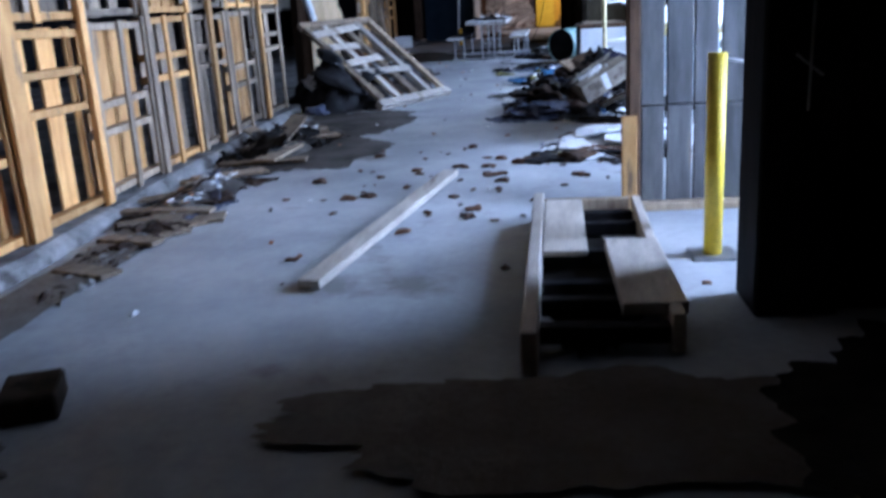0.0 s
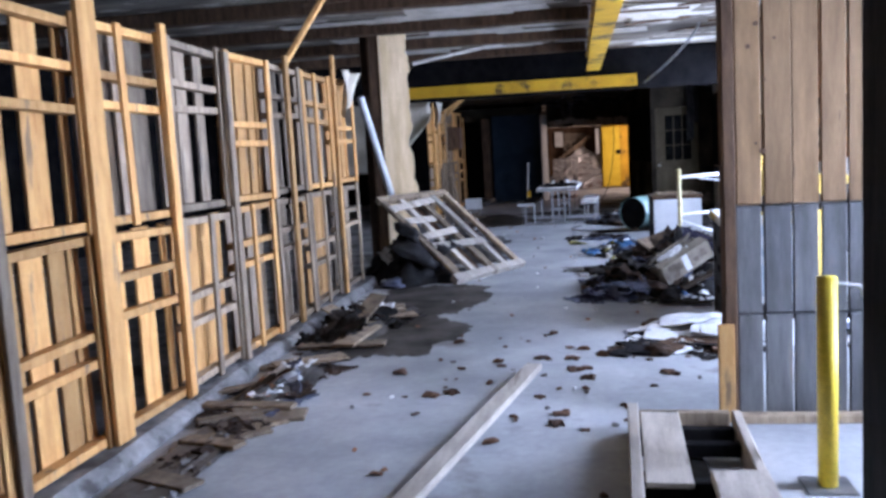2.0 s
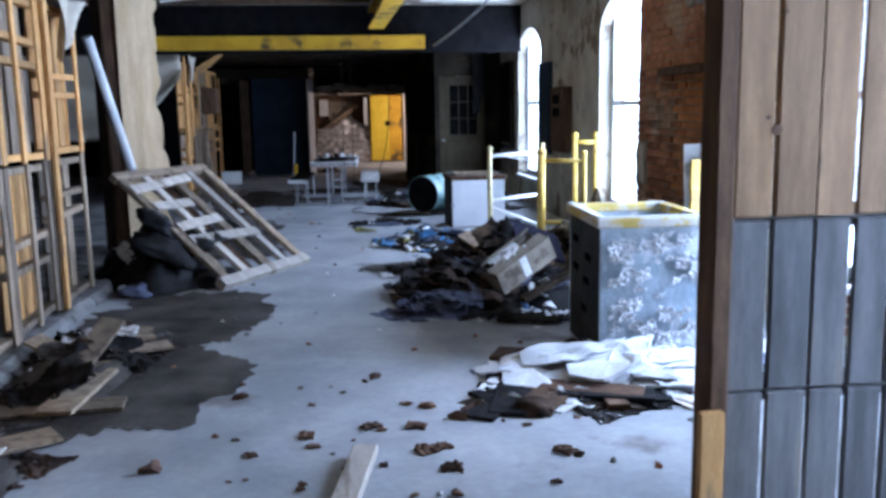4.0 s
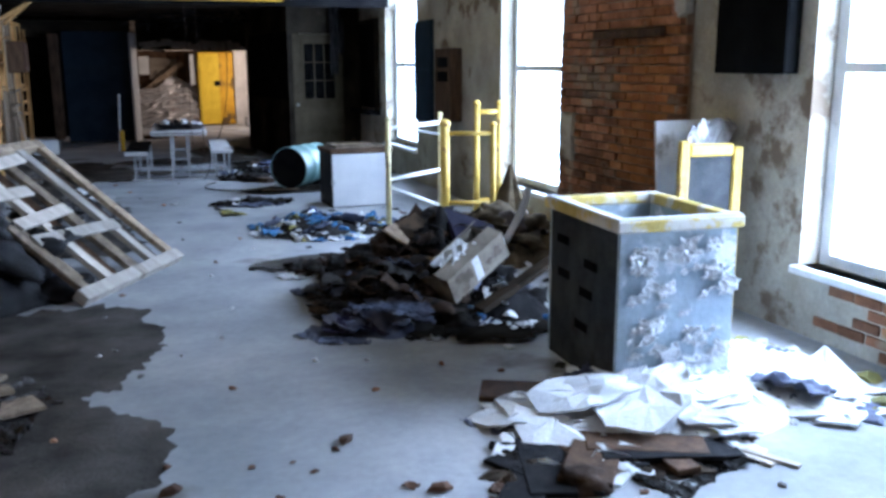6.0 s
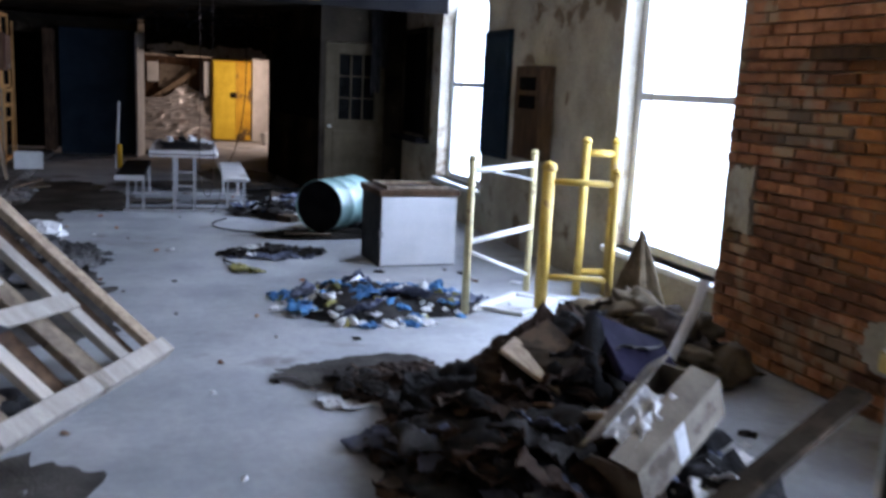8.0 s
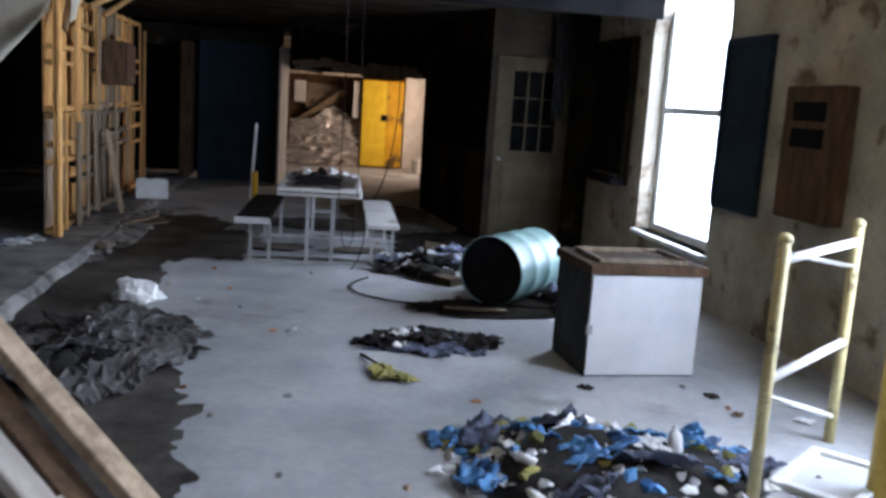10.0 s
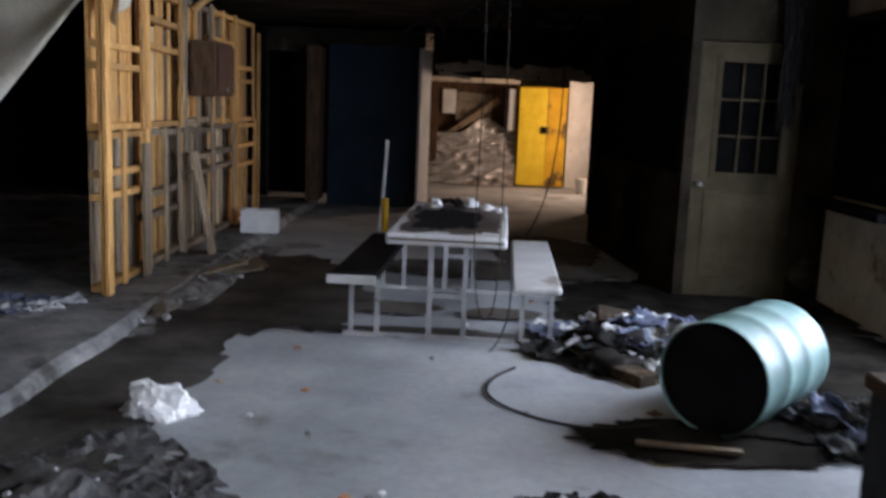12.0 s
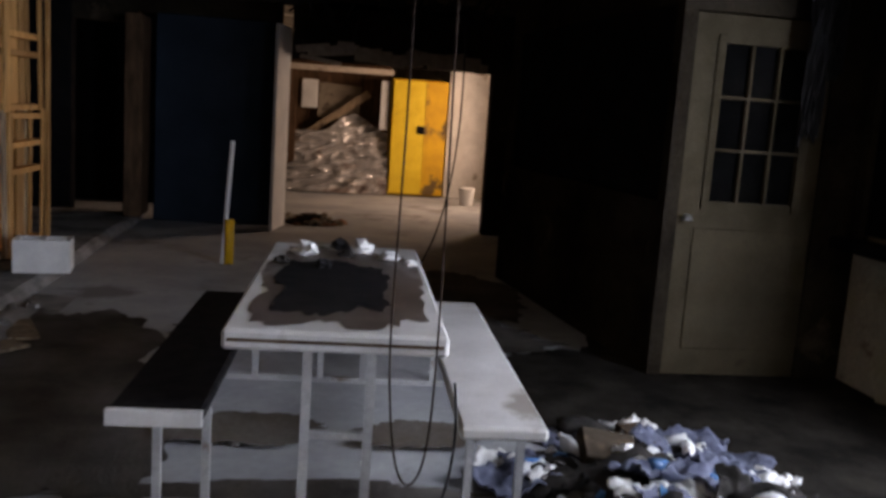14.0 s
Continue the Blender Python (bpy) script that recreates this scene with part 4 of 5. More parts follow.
heap("brown_paper_heap", (4.75, 12.0, 0.0), 0.65, 0.8, 0.42, KHAKI, [("rag", KHAKI, 12, 0.45), ("sheet", CARDBOARD, 7, 0.4), ("rag", BROWN_RAG, 6, 0.35), ("chip", WHITE_SCRAP, 14, 0.09), ("chip", CARDBOARD, 15, 0.12)], "khaki heap of sacking and rubble against the pier", "rubble heap", 10)
ct = thing("carton", pose(3.74, 10.15, 0.26, 0, -26, 25), "torn grey-brown carton with loose flaps on the refuse heap", "carton")
for lo, hi in (((-0.3, -0.15, 0), (0.3, -0.142, 0.19)), ((-0.3, 0.142, 0), (0.3, 0.15, 0.19)), ((-0.3, -0.142, 0), (-0.292, 0.142, 0.19)), ((0.292, -0.142, 0), (0.3, 0.142, 0.19)), ((-0.292, -0.142, 0), (0.292, 0.142, 0.008))):
    part("side", block(lo, hi), CARDBOARD_PALE, ct)
part("flap", block((-0.3, 0, 0), (0.3, 0.13, 0.006), pose(0, -0.15, 0.19, 12)), CARDBOARD_PALE, ct)
part("flap", block((-0.28, -0.15, 0), (0.26, 0, 0.006), pose(0, 0.15, 0.19, -38, 0, 3)), CARDBOARD_PALE, ct)
part("wrapping", sheet(0.3, 0.2, 0.04, 9), WHITE_SCRAP, ct, "torn white plastic wrapping").location = (-0.05, 0.02, 0.19)
part("tape", block((-0.05, -0.153, 0.02), (0.02, -0.151, 0.19)), WHITE_SCRAP, ct)
solid("plum_board", block((-0.26, -0.2, 0), (0.26, 0.2, 0.04), pose(4.02, 10.78, 0.42, 32, 22, 12), 0.006), PLUM, "dark plum-coloured board on the heap", "board")
heap("refuse_heap", (3.7, 10.8, 0.0), 0.5, 0.55, 0.7, BLACK_BAG, [("tarp", BROWN_RAG, 6, 0.5), ("tarp", BLACK_BAG, 6, 0.55), ("sheet", DARK_CLOTH, 10, 0.4), ("sheet", BLACK_BAG, 10, 0.35), ("board", DARK_WOOD, 7, 0.6), ("box", CARDBOARD, 4, 0.28), ("chip", BROWN_RAG, 20, 0.14), ("chip", WHITE_SCRAP, 8, 0.06), ("sheet", PLUM, 3, 0.3)], "tall dark core of the refuse heap, boards and black sheeting", "refuse heap", 41)
for k, (x, y, a) in enumerate(((4.1, 7.35, 25), (4.2, 7.3, 28))):
    solid("loose_lath", block((-0.02, 0, 0), (0.02, 0.55, 0.015), pose(x, y, 0, 0, 0, a), 0.002), WOOD_LONG, "thin loose lath on the floor", "lath", "laths on the floor")
solid("metal_strip", block((-0.5, -0.06, 0), (0.5, 0.06, 0.04), pose(4.12, 9.85, 0.3, 0, -24, 12), 0.006), CARDBOARD, "dark stained plank across the refuse heap", "strip")

# cone of stiff cloth
bm = bmesh.new()
bmesh.ops.create_cone(bm, cap_ends=True, segments=24, radius1=0.25, radius2=0.012, depth=0.72, matrix=Matrix.Translation((0, 0, 0.36)))
bmesh.ops.subdivide_edges(bm, edges=[e for e in bm.edges if abs(e.verts[0].co.z - e.verts[1].co.z) > 0.3], cuts=6)
for v in bm.verts:
    a = math.atan2(v.co.y, v.co.x)
    k = 1 + 0.16 * math.sin(a * 5) + 0.1 * noise.noise(v.co * 6)
    v.co.x *= k
    v.co.y *= k
cone = solid("cloth_cone", bm, KHAKI, "brown conical bundle of stiff cloth under the window", "bundle")
cone.location = (5.2, 12.75, 0)

# ---- rails ----


def guard(a, b, h, r, material, label, mids=(0.25,), brace=False, thick=None):
    a, b = Vector(a), Vector(b)
    g = thing("guard_rail", (*a.xy, 0), label, "guard rail", "guard rails")
    d = b - a
    for k, base in enumerate((Vector((0, 0, 0)), d)):
        rr = thick if (thick and k == 0) else r
        pst = smooth(part("post", rod(base, base + Vector((0, 0, h)), rr, 14), material, g))
        smooth(part("cap", lump(rr * 1.25, rr * 1.25, rr * 1.2, 2, 2, 0.05), material, pst)).location = base + Vector((0, 0, h - 0.01))
    for z in (h - 0.09, *mids):
        smooth(part("rail", rod(Vector((0, 0, z)), d + Vector((0, 0, z)), r * 0.8, 10), WHITE_PAINT if brace else material, g))
    if brace:
        smooth(part("brace", rod(Vector((0, 0, 0.48)), d + Vector((0, 0, 0.14)), 0.014, 8), WHITE_PAINT, g))
        smooth(part("brace", rod(Vector((0, 0, h - 0.06)), d + Vector((0, 0, h - 0.22)), 0.012, 8), STEEL, g))
    return g


guard((4.05, 13.28, 0), (4.85, 13.95, 0), 1.17, 0.028, YELLOW_PALE, "pale yellow and white tubular guard rail with a brace", (0.55,), True)
guard((4.68, 13.3, 0), (5.15, 13.1, 0), 1.1, 0.032, RAIL_YELLOW, "thick yellow tubular guard rail", (0.27,), False, 0.05)
guard((5.22, 13.75, 0), (5.48, 13.72, 0), 1.29, 0.036, RAIL_YELLOW, "tall yellow guard rail by the window", (0.2,))

tray = thing("metal_tray", pose(4.46, 13.12, 0.0, 0, 0, 40), "shallow white metal tray lying under the guard rails", "tray")
part("base", block((0.05, 0.05, 0.0), (0.57, 0.35, 0.008)), GREY_PAINT, tray)
for lo, hi in (((0, 0, 0), (0.62, 0.05, 0.03)), ((0, 0.35, 0), (0.62, 0.4, 0.03)), ((0, 0.05, 0), (0.05, 0.35, 0.03)), ((0.57, 0.05, 0), (0.62, 0.35, 0.03))):
    part("edge", block(lo, hi, None, 0.004), WHITE_PAINT, tray)

# ---- cabinet and drum ----
cb = thing("white_cabinet", pose(3.83, 15.02, 0, 0, 0, 2), "low white cabinet with a dark brown side and worn top", "cabinet")
part("body", block((0.0, 0.02, 0.0), (0.75, 0.62, 0.66)), SHADED_SHEET, cb)
cbf = part("front_panel", block((0.01, 0.0, 0.01), (0.75, 0.02, 0.655), None, 0.004), GREY_PAINT, cb)
part("top", block((-0.02, -0.02, 0.66), (0.78, 0.65, 0.72), None, 0.008), DARK_WOOD, cb)
for lo, hi in (((0.08, 0.08, 0.72), (0.7, 0.11, 0.745)), ((0.08, 0.53, 0.72), (0.7, 0.56, 0.745)), ((0.08, 0.11, 0.72), (0.11, 0.53, 0.745)), ((0.67, 0.11, 0.72), (0.7, 0.53, 0.745))):
    part("tray_edge", block(lo, hi), WOOD_GREY, cb)
part("catch", block((-0.01, -0.015, 0.28), (0.03, 0.001, 0.34)), STEEL, cbf, "small steel catch")

dr = thing("steel_drum", pose(3.61, 16.88, 0.298, 0, 0, -41) @ Matrix.Diagonal((1, 0.93, 1, 1)), "pale teal steel drum lying on its side, open end black", "drum")
bm = bmesh.new()
N = 36
rings = [(0.0, 0.29), (0.02, 0.298), (0.04, 0.29), (0.28, 0.288), (0.3, 0.3), (0.32, 0.288), (0.56, 0.288), (0.58, 0.3), (0.6, 0.288), (0.85, 0.29), (0.87, 0.298), (0.88, 0.28)]
vr = [[bm.verts.new((r * math.cos(k * math.tau / N), y, r * math.sin(k * math.tau / N))) for k in range(N)] for y, r in rings]
for a in range(len(vr) - 1):
    for k in range(N):
        bm.faces.new((vr[a][k], vr[a + 1][k], vr[a + 1][(k + 1) % N], vr[a][(k + 1) % N]))
bm.faces.new(vr[-1])
bmesh.ops.recalc_face_normals(bm, faces=bm.faces)
smooth(part("shell", bm, TEAL, dr))
part("end", rod((0, 0.03, 0), (0, 0.04, 0), 0.284, 36), BLACK, dr, "black disc set in the drum's open end")
solid("thin_batten", block((0, 0, 0), (0.5, 0.05, 0.02), pose(3.2, 16.62, 0.03, 0, 0, -8), 0.004), WOOD_GREY, "thin grey batten lying before the drum", "batten")
heap("rag_heap", (2.95, 15.75, 0.0), 0.45, 0.28, 0.08, DARK_CLOTH, [("sheet", WHITE_SCRAP, 3, 0.26), ("sheet", DARK_CLOTH, 6, 0.3), ("tarp", BLUEGREY, 5, 0.4), ("tarp", BLACK_BAG, 4, 0.4), ("chip", WHITE_SCRAP, 5, 0.05)], "small heap of grey and white rags", "rags", 12, 0.3)
heap("bottle_litter", (3.62, 18.6, 0.0), 0.78, 1.0, 0.2, DARK_CLOTH, [("bottle", WHITE_SCRAP, 18, 0.2), ("bottle", BLUE_SCRAP, 8, 0.2), ("chip", DARK_CLOTH, 40, 0.1), ("sheet", WHITE_SCRAP, 12, 0.28), ("sheet", BLUEGREY, 14, 0.3), ("chip", WHITE_SCRAP, 40, 0.09), ("chip", BLUE_SCRAP, 12, 0.09), ("box", CARDBOARD, 4, 0.2), ("rag", DARK_CLOTH, 8, 0.3), ("sheet", DARK_CLOTH, 10, 0.35)],
     "heap of plastic bottles, bags and cartons by the bench", "litter heap", 13)
heap("dark_tarpaulin", (0.75, 15.3, 0.0), 0.62, 0.95, 0.26, GREY_TARP, [("tarp", GREY_TARP, 9, 0.9), ("tarp", DARK_CLOTH, 3, 0.6), ("chip", WHITE_SCRAP, 8, 0.06)], "crumpled dark grey tarpaulin on the floor", "tarpaulin", 14, 0.3)
bag = solid("plastic_bag", lump(0.17, 0.13, 0.13, 5, 4, 0.42), WHITE_SCRAP, "crumpled white plastic bag on the floor", "plastic bag")
bag.location = (0.83, 16.85, 0)
wd = thing("dead_weed", (2.46, 15.4, 0.0), "withered weed stalk with yellow-green leaves on the floor", "weed")
part("stalk", rod((0, 0, 0.012), (0.1, -0.3, 0.03), 0.012, 6, 0.008), BROWN_RAG, wd)
part("stalk", rod((0.1, -0.3, 0.03), (0.22, -0.46, 0.012), 0.01, 6, 0.006), BROWN_RAG, wd)
for k, (x, y, a) in enumerate(((0.1, -0.35, 20), (0.16, -0.44, 70), (0.22, -0.5, 130), (0.12, -0.48, 200))):
    piece("leaf", stock("sheet", GREEN_SCRAP, 0.16, k), wd, pose(x, y, 0.01, 8, 0, a))

heap("refuse_heap", (4.5, 17.0, 0.0), 0.36, 0.42, 0.16, BLACK_BAG, [("sheet", BLACK_BAG, 8, 0.3), ("sheet", BLUEGREY, 7, 0.28), ("rag", DARK_CLOTH, 6, 0.22), ("chip", WHITE_SCRAP, 6, 0.06), ("sheet", WHITE_SCRAP, 2, 0.18)], "black and grey-blue plastic refuse beside the drum", "refuse heap", 53)
jug = thing("plastic_jug", pose(3.72, 17.98, 0.08, 0, 24, 35), "white plastic jug dropped among the litter", "jug")
smooth(part("body", lump(0.1, 0.085, 0.12, 5, 3, 0.08), WHITE_SCRAP, jug)).location = (0, 0, 0.1)
part("neck", rod((0, 0, 0.2), (0, 0, 0.25), 0.03, 14, 0.022), WHITE_SCRAP, jug)
part("handle", rod((0.09, 0, 0.12), (0.025, 0, 0.235), 0.012, 8), WHITE_SCRAP, jug)

# ---- picnic table ----
tb = thing("picnic_table", pose(1.83, 18.38, 0, 0, 0, -3), "stained picnic table with a white-edged top and steel legs", "table")
part("tabletop", block((0.0, 0.0, 0.68), (0.81, 2.0, 0.755), None, 0.012), BENCH_TOP, tb)
for cx, cy, rx, ry, sd, zz, mt in ((0.42, 1.0, 0.42, 1.0, 2.0, 0.758, TABLE_TOP), (0.36, 0.85, 0.27, 0.66, 9.0, 0.761, BLACK_WOOD)):
    bm = bmesh.new()
    ring = []
    for k in range(90):
        a = k / 90 * math.tau
        c, sn = math.cos(a), math.sin(a)
        d = 1 / max(abs(c), abs(sn)) ** 0.3 * (0.92 + 0.3 * noise.noise(Vector((c * 2, sn * 2, sd))) + 0.13 * noise.noise(Vector((c * 9, sn * 9, sd))))
        ring.append(bm.verts.new((min(max(cx + c * d * rx, 0.03), 0.78), min(max(cy + sn * d * ry, 0.06), 1.96), zz)))
    bm.faces.new(ring)
    part("burn_stain", bm, mt, tb, "dark burnt stain with a ragged edge")
part("edge_strip", block((0.02, -0.006, 0.712), (0.79, -0.001, 0.724)), DARK_WOOD, tb, "brown scuffed line along the edge")
for y in (0.15, 1.8):
    for x in (0.28, 0.52):
        part("leg", block((x, y, 0.02), (x + 0.035, y + 0.035, 0.68)), LEG_PAINT, tb)
    part("cross_bar", block((0.315, y, 0.3), (0.52, y + 0.03, 0.33)), LEG_PAINT, tb)
    part("foot_bar", block((-0.3, y, 0.0), (1.16, y + 0.04, 0.03)), LEG_PAINT, tb)
    for x in (-0.26, -0.08, 0.92, 1.12):
        part("bench_leg", block((x, y, 0.03), (x + 0.03, y + 0.03, 0.41)), LEG_PAINT, tb)
bnc = part("bench", block((-0.38, -0.02, 0.41), (-0.05, 1.98, 0.46), None, 0.012), BLACK_WOOD, tb, "dark scorched bench seat")
part("bench_edge", block((-0.38, -0.05, 0.405), (-0.05, -0.022, 0.462)), BENCH_TOP, bnc, "pale bench end")
part("bench", block((0.86, -0.1, 0.41), (1.18, 1.98, 0.46), None, 0.012), BENCH_TOP, tb, "worn white bench seat")
for k, (x, y, s) in enumerate(((2.12, 20.0, 0.09), (2.33, 19.95, 0.06), (2.55, 19.9, 0.08), (2.2, 19.6, 0.06), (2.42, 20.15, 0.09), (2.0, 19.7, 0.05), (2.65, 19.75, 0.05), (2.3, 20.2, 0.07))):
    o = solid("table_litter", lump(s * 0.65, s * 0.5, s * 0.5, k + 3, 2, 0.9), (WHITE_SCRAP, DARK_CLOTH, WHITE_SCRAP, BLACK_BAG)[k % 4], "crumpled scrap of paper on the table", "paper scrap", "scraps on the table")
    o.location = (x, y, 0.761)

# ---- far end ----
cbk = thing("concrete_block", pose(-0.13, 22.45, 0.09, 0, 0, 8), "white painted hollow concrete block by the pallet wall", "concrete block")
for lo, hi in (((0, 0, 0), (0.42, 0.04, 0.26)), ((0, 0.2, 0), (0.42, 0.24, 0.26)), ((0, 0.04, 0), (0.04, 0.2, 0.26)), ((0.38, 0.04, 0), (0.42, 0.2, 0.26)), ((0.19, 0.04, 0), (0.23, 0.2, 0.26))):
    part("web", block(lo, hi), WHITE_PAINT, cbk)
bx = thing("brown_box", (-0.295, 21.1, 1.6), "dark red-brown wooden box hung on the pallet wall", "box")
part("body", block((0, 0, 0), (0.25, 0.65, 0.52), None, 0.01), DARK_WOOD, bx)
part("lid", block((0.252, 0.03, 0.03), (0.275, 0.62, 0.49), None, 0.006), BRICK_DARK, bx)
part("catch", block((0.276, 0.3, 0.05), (0.285, 0.36, 0.09)), STEEL, bx)
for k in range(13):
    y = 19.35 + k * 0.36
    w = rnd.uniform(0.16, 0.3)
    solid("upright_board", block((-0.452, y, 0.1), (-0.43, y + w, rnd.uniform(1.9, 2.45)), pose(0, 0, 0, 0, 0, 0), 0.003), (PALE_WOOD, WOOD_GREY, WOOD)[k % 3], "bleached board set behind the rear pallets", "board", "boards behind the rear pallets")
mk = thing("marker_post", (1.4, 23.7, 0), "yellow marker post with a leaning white stake", "post")
smooth(part("pole", rod((0, 0, 0), (0, 0, 0.42), 0.045, 14), YELLOW_DULL, mk))
part("stake", rod((-0.06, 0, 0.0), (0.0, 0.05, 1.15), 0.022, 8), WHITE_PAINT, mk)
lk = thing("yellow_locker", pose(3.5, 31.0, 0, 0, 0, 0), "tall yellow steel locker with a black latch", "locker")
part("body", block((0, 0.02, 0.03), (0.98, 0.6, 2.06), None, 0.01), YELLOW_DULL, lk)
lkd = part("door", block((0.01, 0, 0.05), (0.58, 0.02, 2.04), None, 0.004), YELLOW, lk)
# This second leaf stands for the locker's side, in duller yellow.
part("door", block((0.585, 0, 0.05), (0.97, 0.02, 2.04), None, 0.004), YELLOW_DULL, lk)
part("latch", block((0.46, -0.02, 1.12), (0.58, 0.0, 1.26)), BLACK, lkd, "black latch")
bm = bmesh.new()
bmesh.ops.create_grid(bm, x_segments=56, y_segments=44, size=0.5)
for v in bm.verts:
    x, z = v.co.x * 1.9, (v.co.y + 0.5)
    z *= 1.05 + 0.35 * max(0.0, 1 - abs(x - 0.35) / 0.55) + 0.08 * noise.noise(Vector((x * 4, 0, 3)))
    p = Vector((x * 1.3 + z * 0.8, z * 5.2 - x * 1.1, 2.0))
    v.co = Vector((x, 0.16 * abs(noise.noise(p)) + 0.1 * abs(noise.noise(p * 2.1)) + 0.35 * (z - 0.6), z))
bmesh.ops.solidify(bm, geom=bm.faces[:], thickness=0.004)
o = solid("plastic_curtain", bm, FOIL, "heaped crinkled clear plastic sheeting in the far room", "plastic sheet")
o.location = (2.52, 31.05, 0.02)
solid("far_backing", block((1.2, 31.62, 0), (3.5, 31.68, 2.4)), DARK_WOOD, "dark brown boarded screen behind the plastic", "screen wall", kind="structure")
solid("fibreboard_sheet", block((0, 0, 0), (0.75, 0.03, 0.62), pose(2.2, 31.5, 1.3, -6, 3, 0), 0.004), CARDBOARD_PALE, "pale fibreboard sheet leaning behind the plastic", "fibreboard")
solid("brown_plank", block((0, 0, 0), (1.3, 0.03, 0.14), pose(2.1, 31.4, 0.95, 0, -36, 0), 0.004), WOOD_GREY, "brown plank slanting across the far room", "plank")
solid("dark_upright", block((1.72, 31.1, 0), (1.84, 31.2, 2.1), None, 0.006), DARK_WOOD, "dark upright timber in the far room", "post")
solid("pale_plate", block((1.92, 31.45, 1.45), (2.2, 31.48, 1.95), None, 0.01), WHITE_PAINT, "pale plate with a dark hole on the far screen", "plate")
# White board paints in the bright strip of daylight.
solid("white_edge", block((3.3, 31.1, 1.15), (3.44, 31.14, 2.0), None, 0.004), WHITE_SHEET, "white board standing for a sliver of daylight beside the locker", "sheet")
solid("curtain_rail", block((1.5, 31.12, 2.1), (3.5, 31.2, 2.2), None, 0.006), WOOD_LONG, "pale timber batten across the far room", "batten")
solid("far_screen", block((4.55, 31.3, 0), (5.57, 31.36, 2.4)), WHITE_PAINT, "white painted screen wall beside the locker", "screen wall", kind="structure")
solid("white_bucket", rod((4.75, 30.0, 0), (4.75, 30.0, 0.3), 0.11, 16, 0.14), WHITE_PAINT, "white plastic bucket on the floor", "bucket")
r = random.Random(3)
bm = bmesh.new()
for k in range(26):
    add_box(bm, (0, 0, 0), (r.uniform(0.2, 0.7), 0.03, r.uniform(0.04, 0.12)), pose(r.uniform(1.85, 3.9), 26.42 - r.uniform(0, 0.03), r.uniform(2.02, 2.2), 0, r.uniform(-9, 9), 0))
solid("torn_lintel", bm, WOOD_LONG, "torn pale battens and lagging over the opening", "lintel", kind="stuff")

# canvas over the gap in the pallet walls
bm = bmesh.new()
bmesh.ops.create_grid(bm, x_segments=30, y_segments=24, size=0.5)
for v in bm.verts:
    u, w = v.co.x + 0.5, v.co.y + 0.5
    low = 2.24 - 2.9 * min(u, 0.36)
    z = 2.785 + (low - 2.785) * w + 0.05 * noise.noise(Vector((u * 4, w * 5, 1))) * w
    v.co = Vector((-0.28 - 2.8 * u, 18.75 + 0.3 * u + 0.07 * math.sin(w * 11 + u * 6) + 0.3 * w * u, z))
bmesh.ops.solidify(bm, geom=bm.faces[:], thickness=0.008)
smooth(solid("canvas_drape", bm, CANVAS, "sagging cream canvas sheet draped over the gap", "canvas sheet"))
for y, x0 in ((10.5, 0.06), (19.0, -0.2)):
    bm = bmesh.new()
    bmesh.ops.create_grid(bm, x_segments=12, y_segments=12, size=0.5)
    for v in bm.verts:
        u, w = v.co.x + 0.5, v.co.y + 0.5
        v.co = Vector((x0 + 0.05 * math.sin(u * 9 + w * 3), y + 0.8 * u * (1 - 0.55 * w), 2.62 - 0.5 * w * (1.1 - 0.6 * u)))
    bmesh.ops.solidify(bm, geom=bm.faces[:], thickness=0.006)
    smooth(solid("canvas_scrap", bm, CANVAS, "torn scrap of cream canvas hanging on the pallets", "canvas scrap"))
lean = thing("old_trestle", (-1.0, 18.0, 0.09), "dark folding trestle standing in the gap", "trestle")
for a, bb2 in (((-0.3, 0, 0), (0.1, 0, 0.75)), ((0.15, 0, 0), (0.1, 0.1, 0.75)), ((-0.3, 0.35, 0), (0.1, 0.35, 0.75)), ((-0.2, 0, 0.2), (-0.2, 0.35, 0.2)), ((0.1, 0, 0.74), (0.1, 0.35, 0.74))):
    part("bar", rod(a, bb2, 0.022, 8), BLACK_WOOD, lean)

# debris along the kerb
heap("kerb_debris", (0.45, 6.6, 0.0), 0.3, 1.1, 0.12, DIRT, [("sheet", WHITE_SCRAP, 3, 0.25), ("tarp", BLUEGREY, 4, 0.35), ("tarp", BROWN_RAG, 8, 0.4), ("board", WOOD_GREY, 9, 0.6), ("chip", WHITE_SCRAP, 14, 0.1), ("chip", BRICK, 6, 0.1)], "rags, boards and paper swept along the kerb", "debris", 15, 0.5)
heap("kerb_debris", (0.5, 8.8, 0.0), 0.45, 1.3, 0.14, DIRT, [("sheet", WHITE_SCRAP, 3, 0.3), ("tarp", GREY_TARP, 7, 0.5), ("tarp", BROWN_RAG, 5, 0.45), ("board", WOOD_GREY, 9, 0.7), ("sheet", DARK_CLOTH, 6, 0.4), ("chip", WHITE_SCRAP, 16, 0.08)], "grey boards and dirty rags along the kerb", "debris", 16, 0.5)
heap("kerb_debris", (0.15, 20.2, 0.02), 0.3, 1.9, 0.1, KERB, [("board", WOOD_GREY, 8, 0.6), ("chip", WHITE_SCRAP, 16, 0.08), ("chip", KERB, 30, 0.12)], "rubble and splintered boards on the rear kerb", "debris", 17, 0.3)
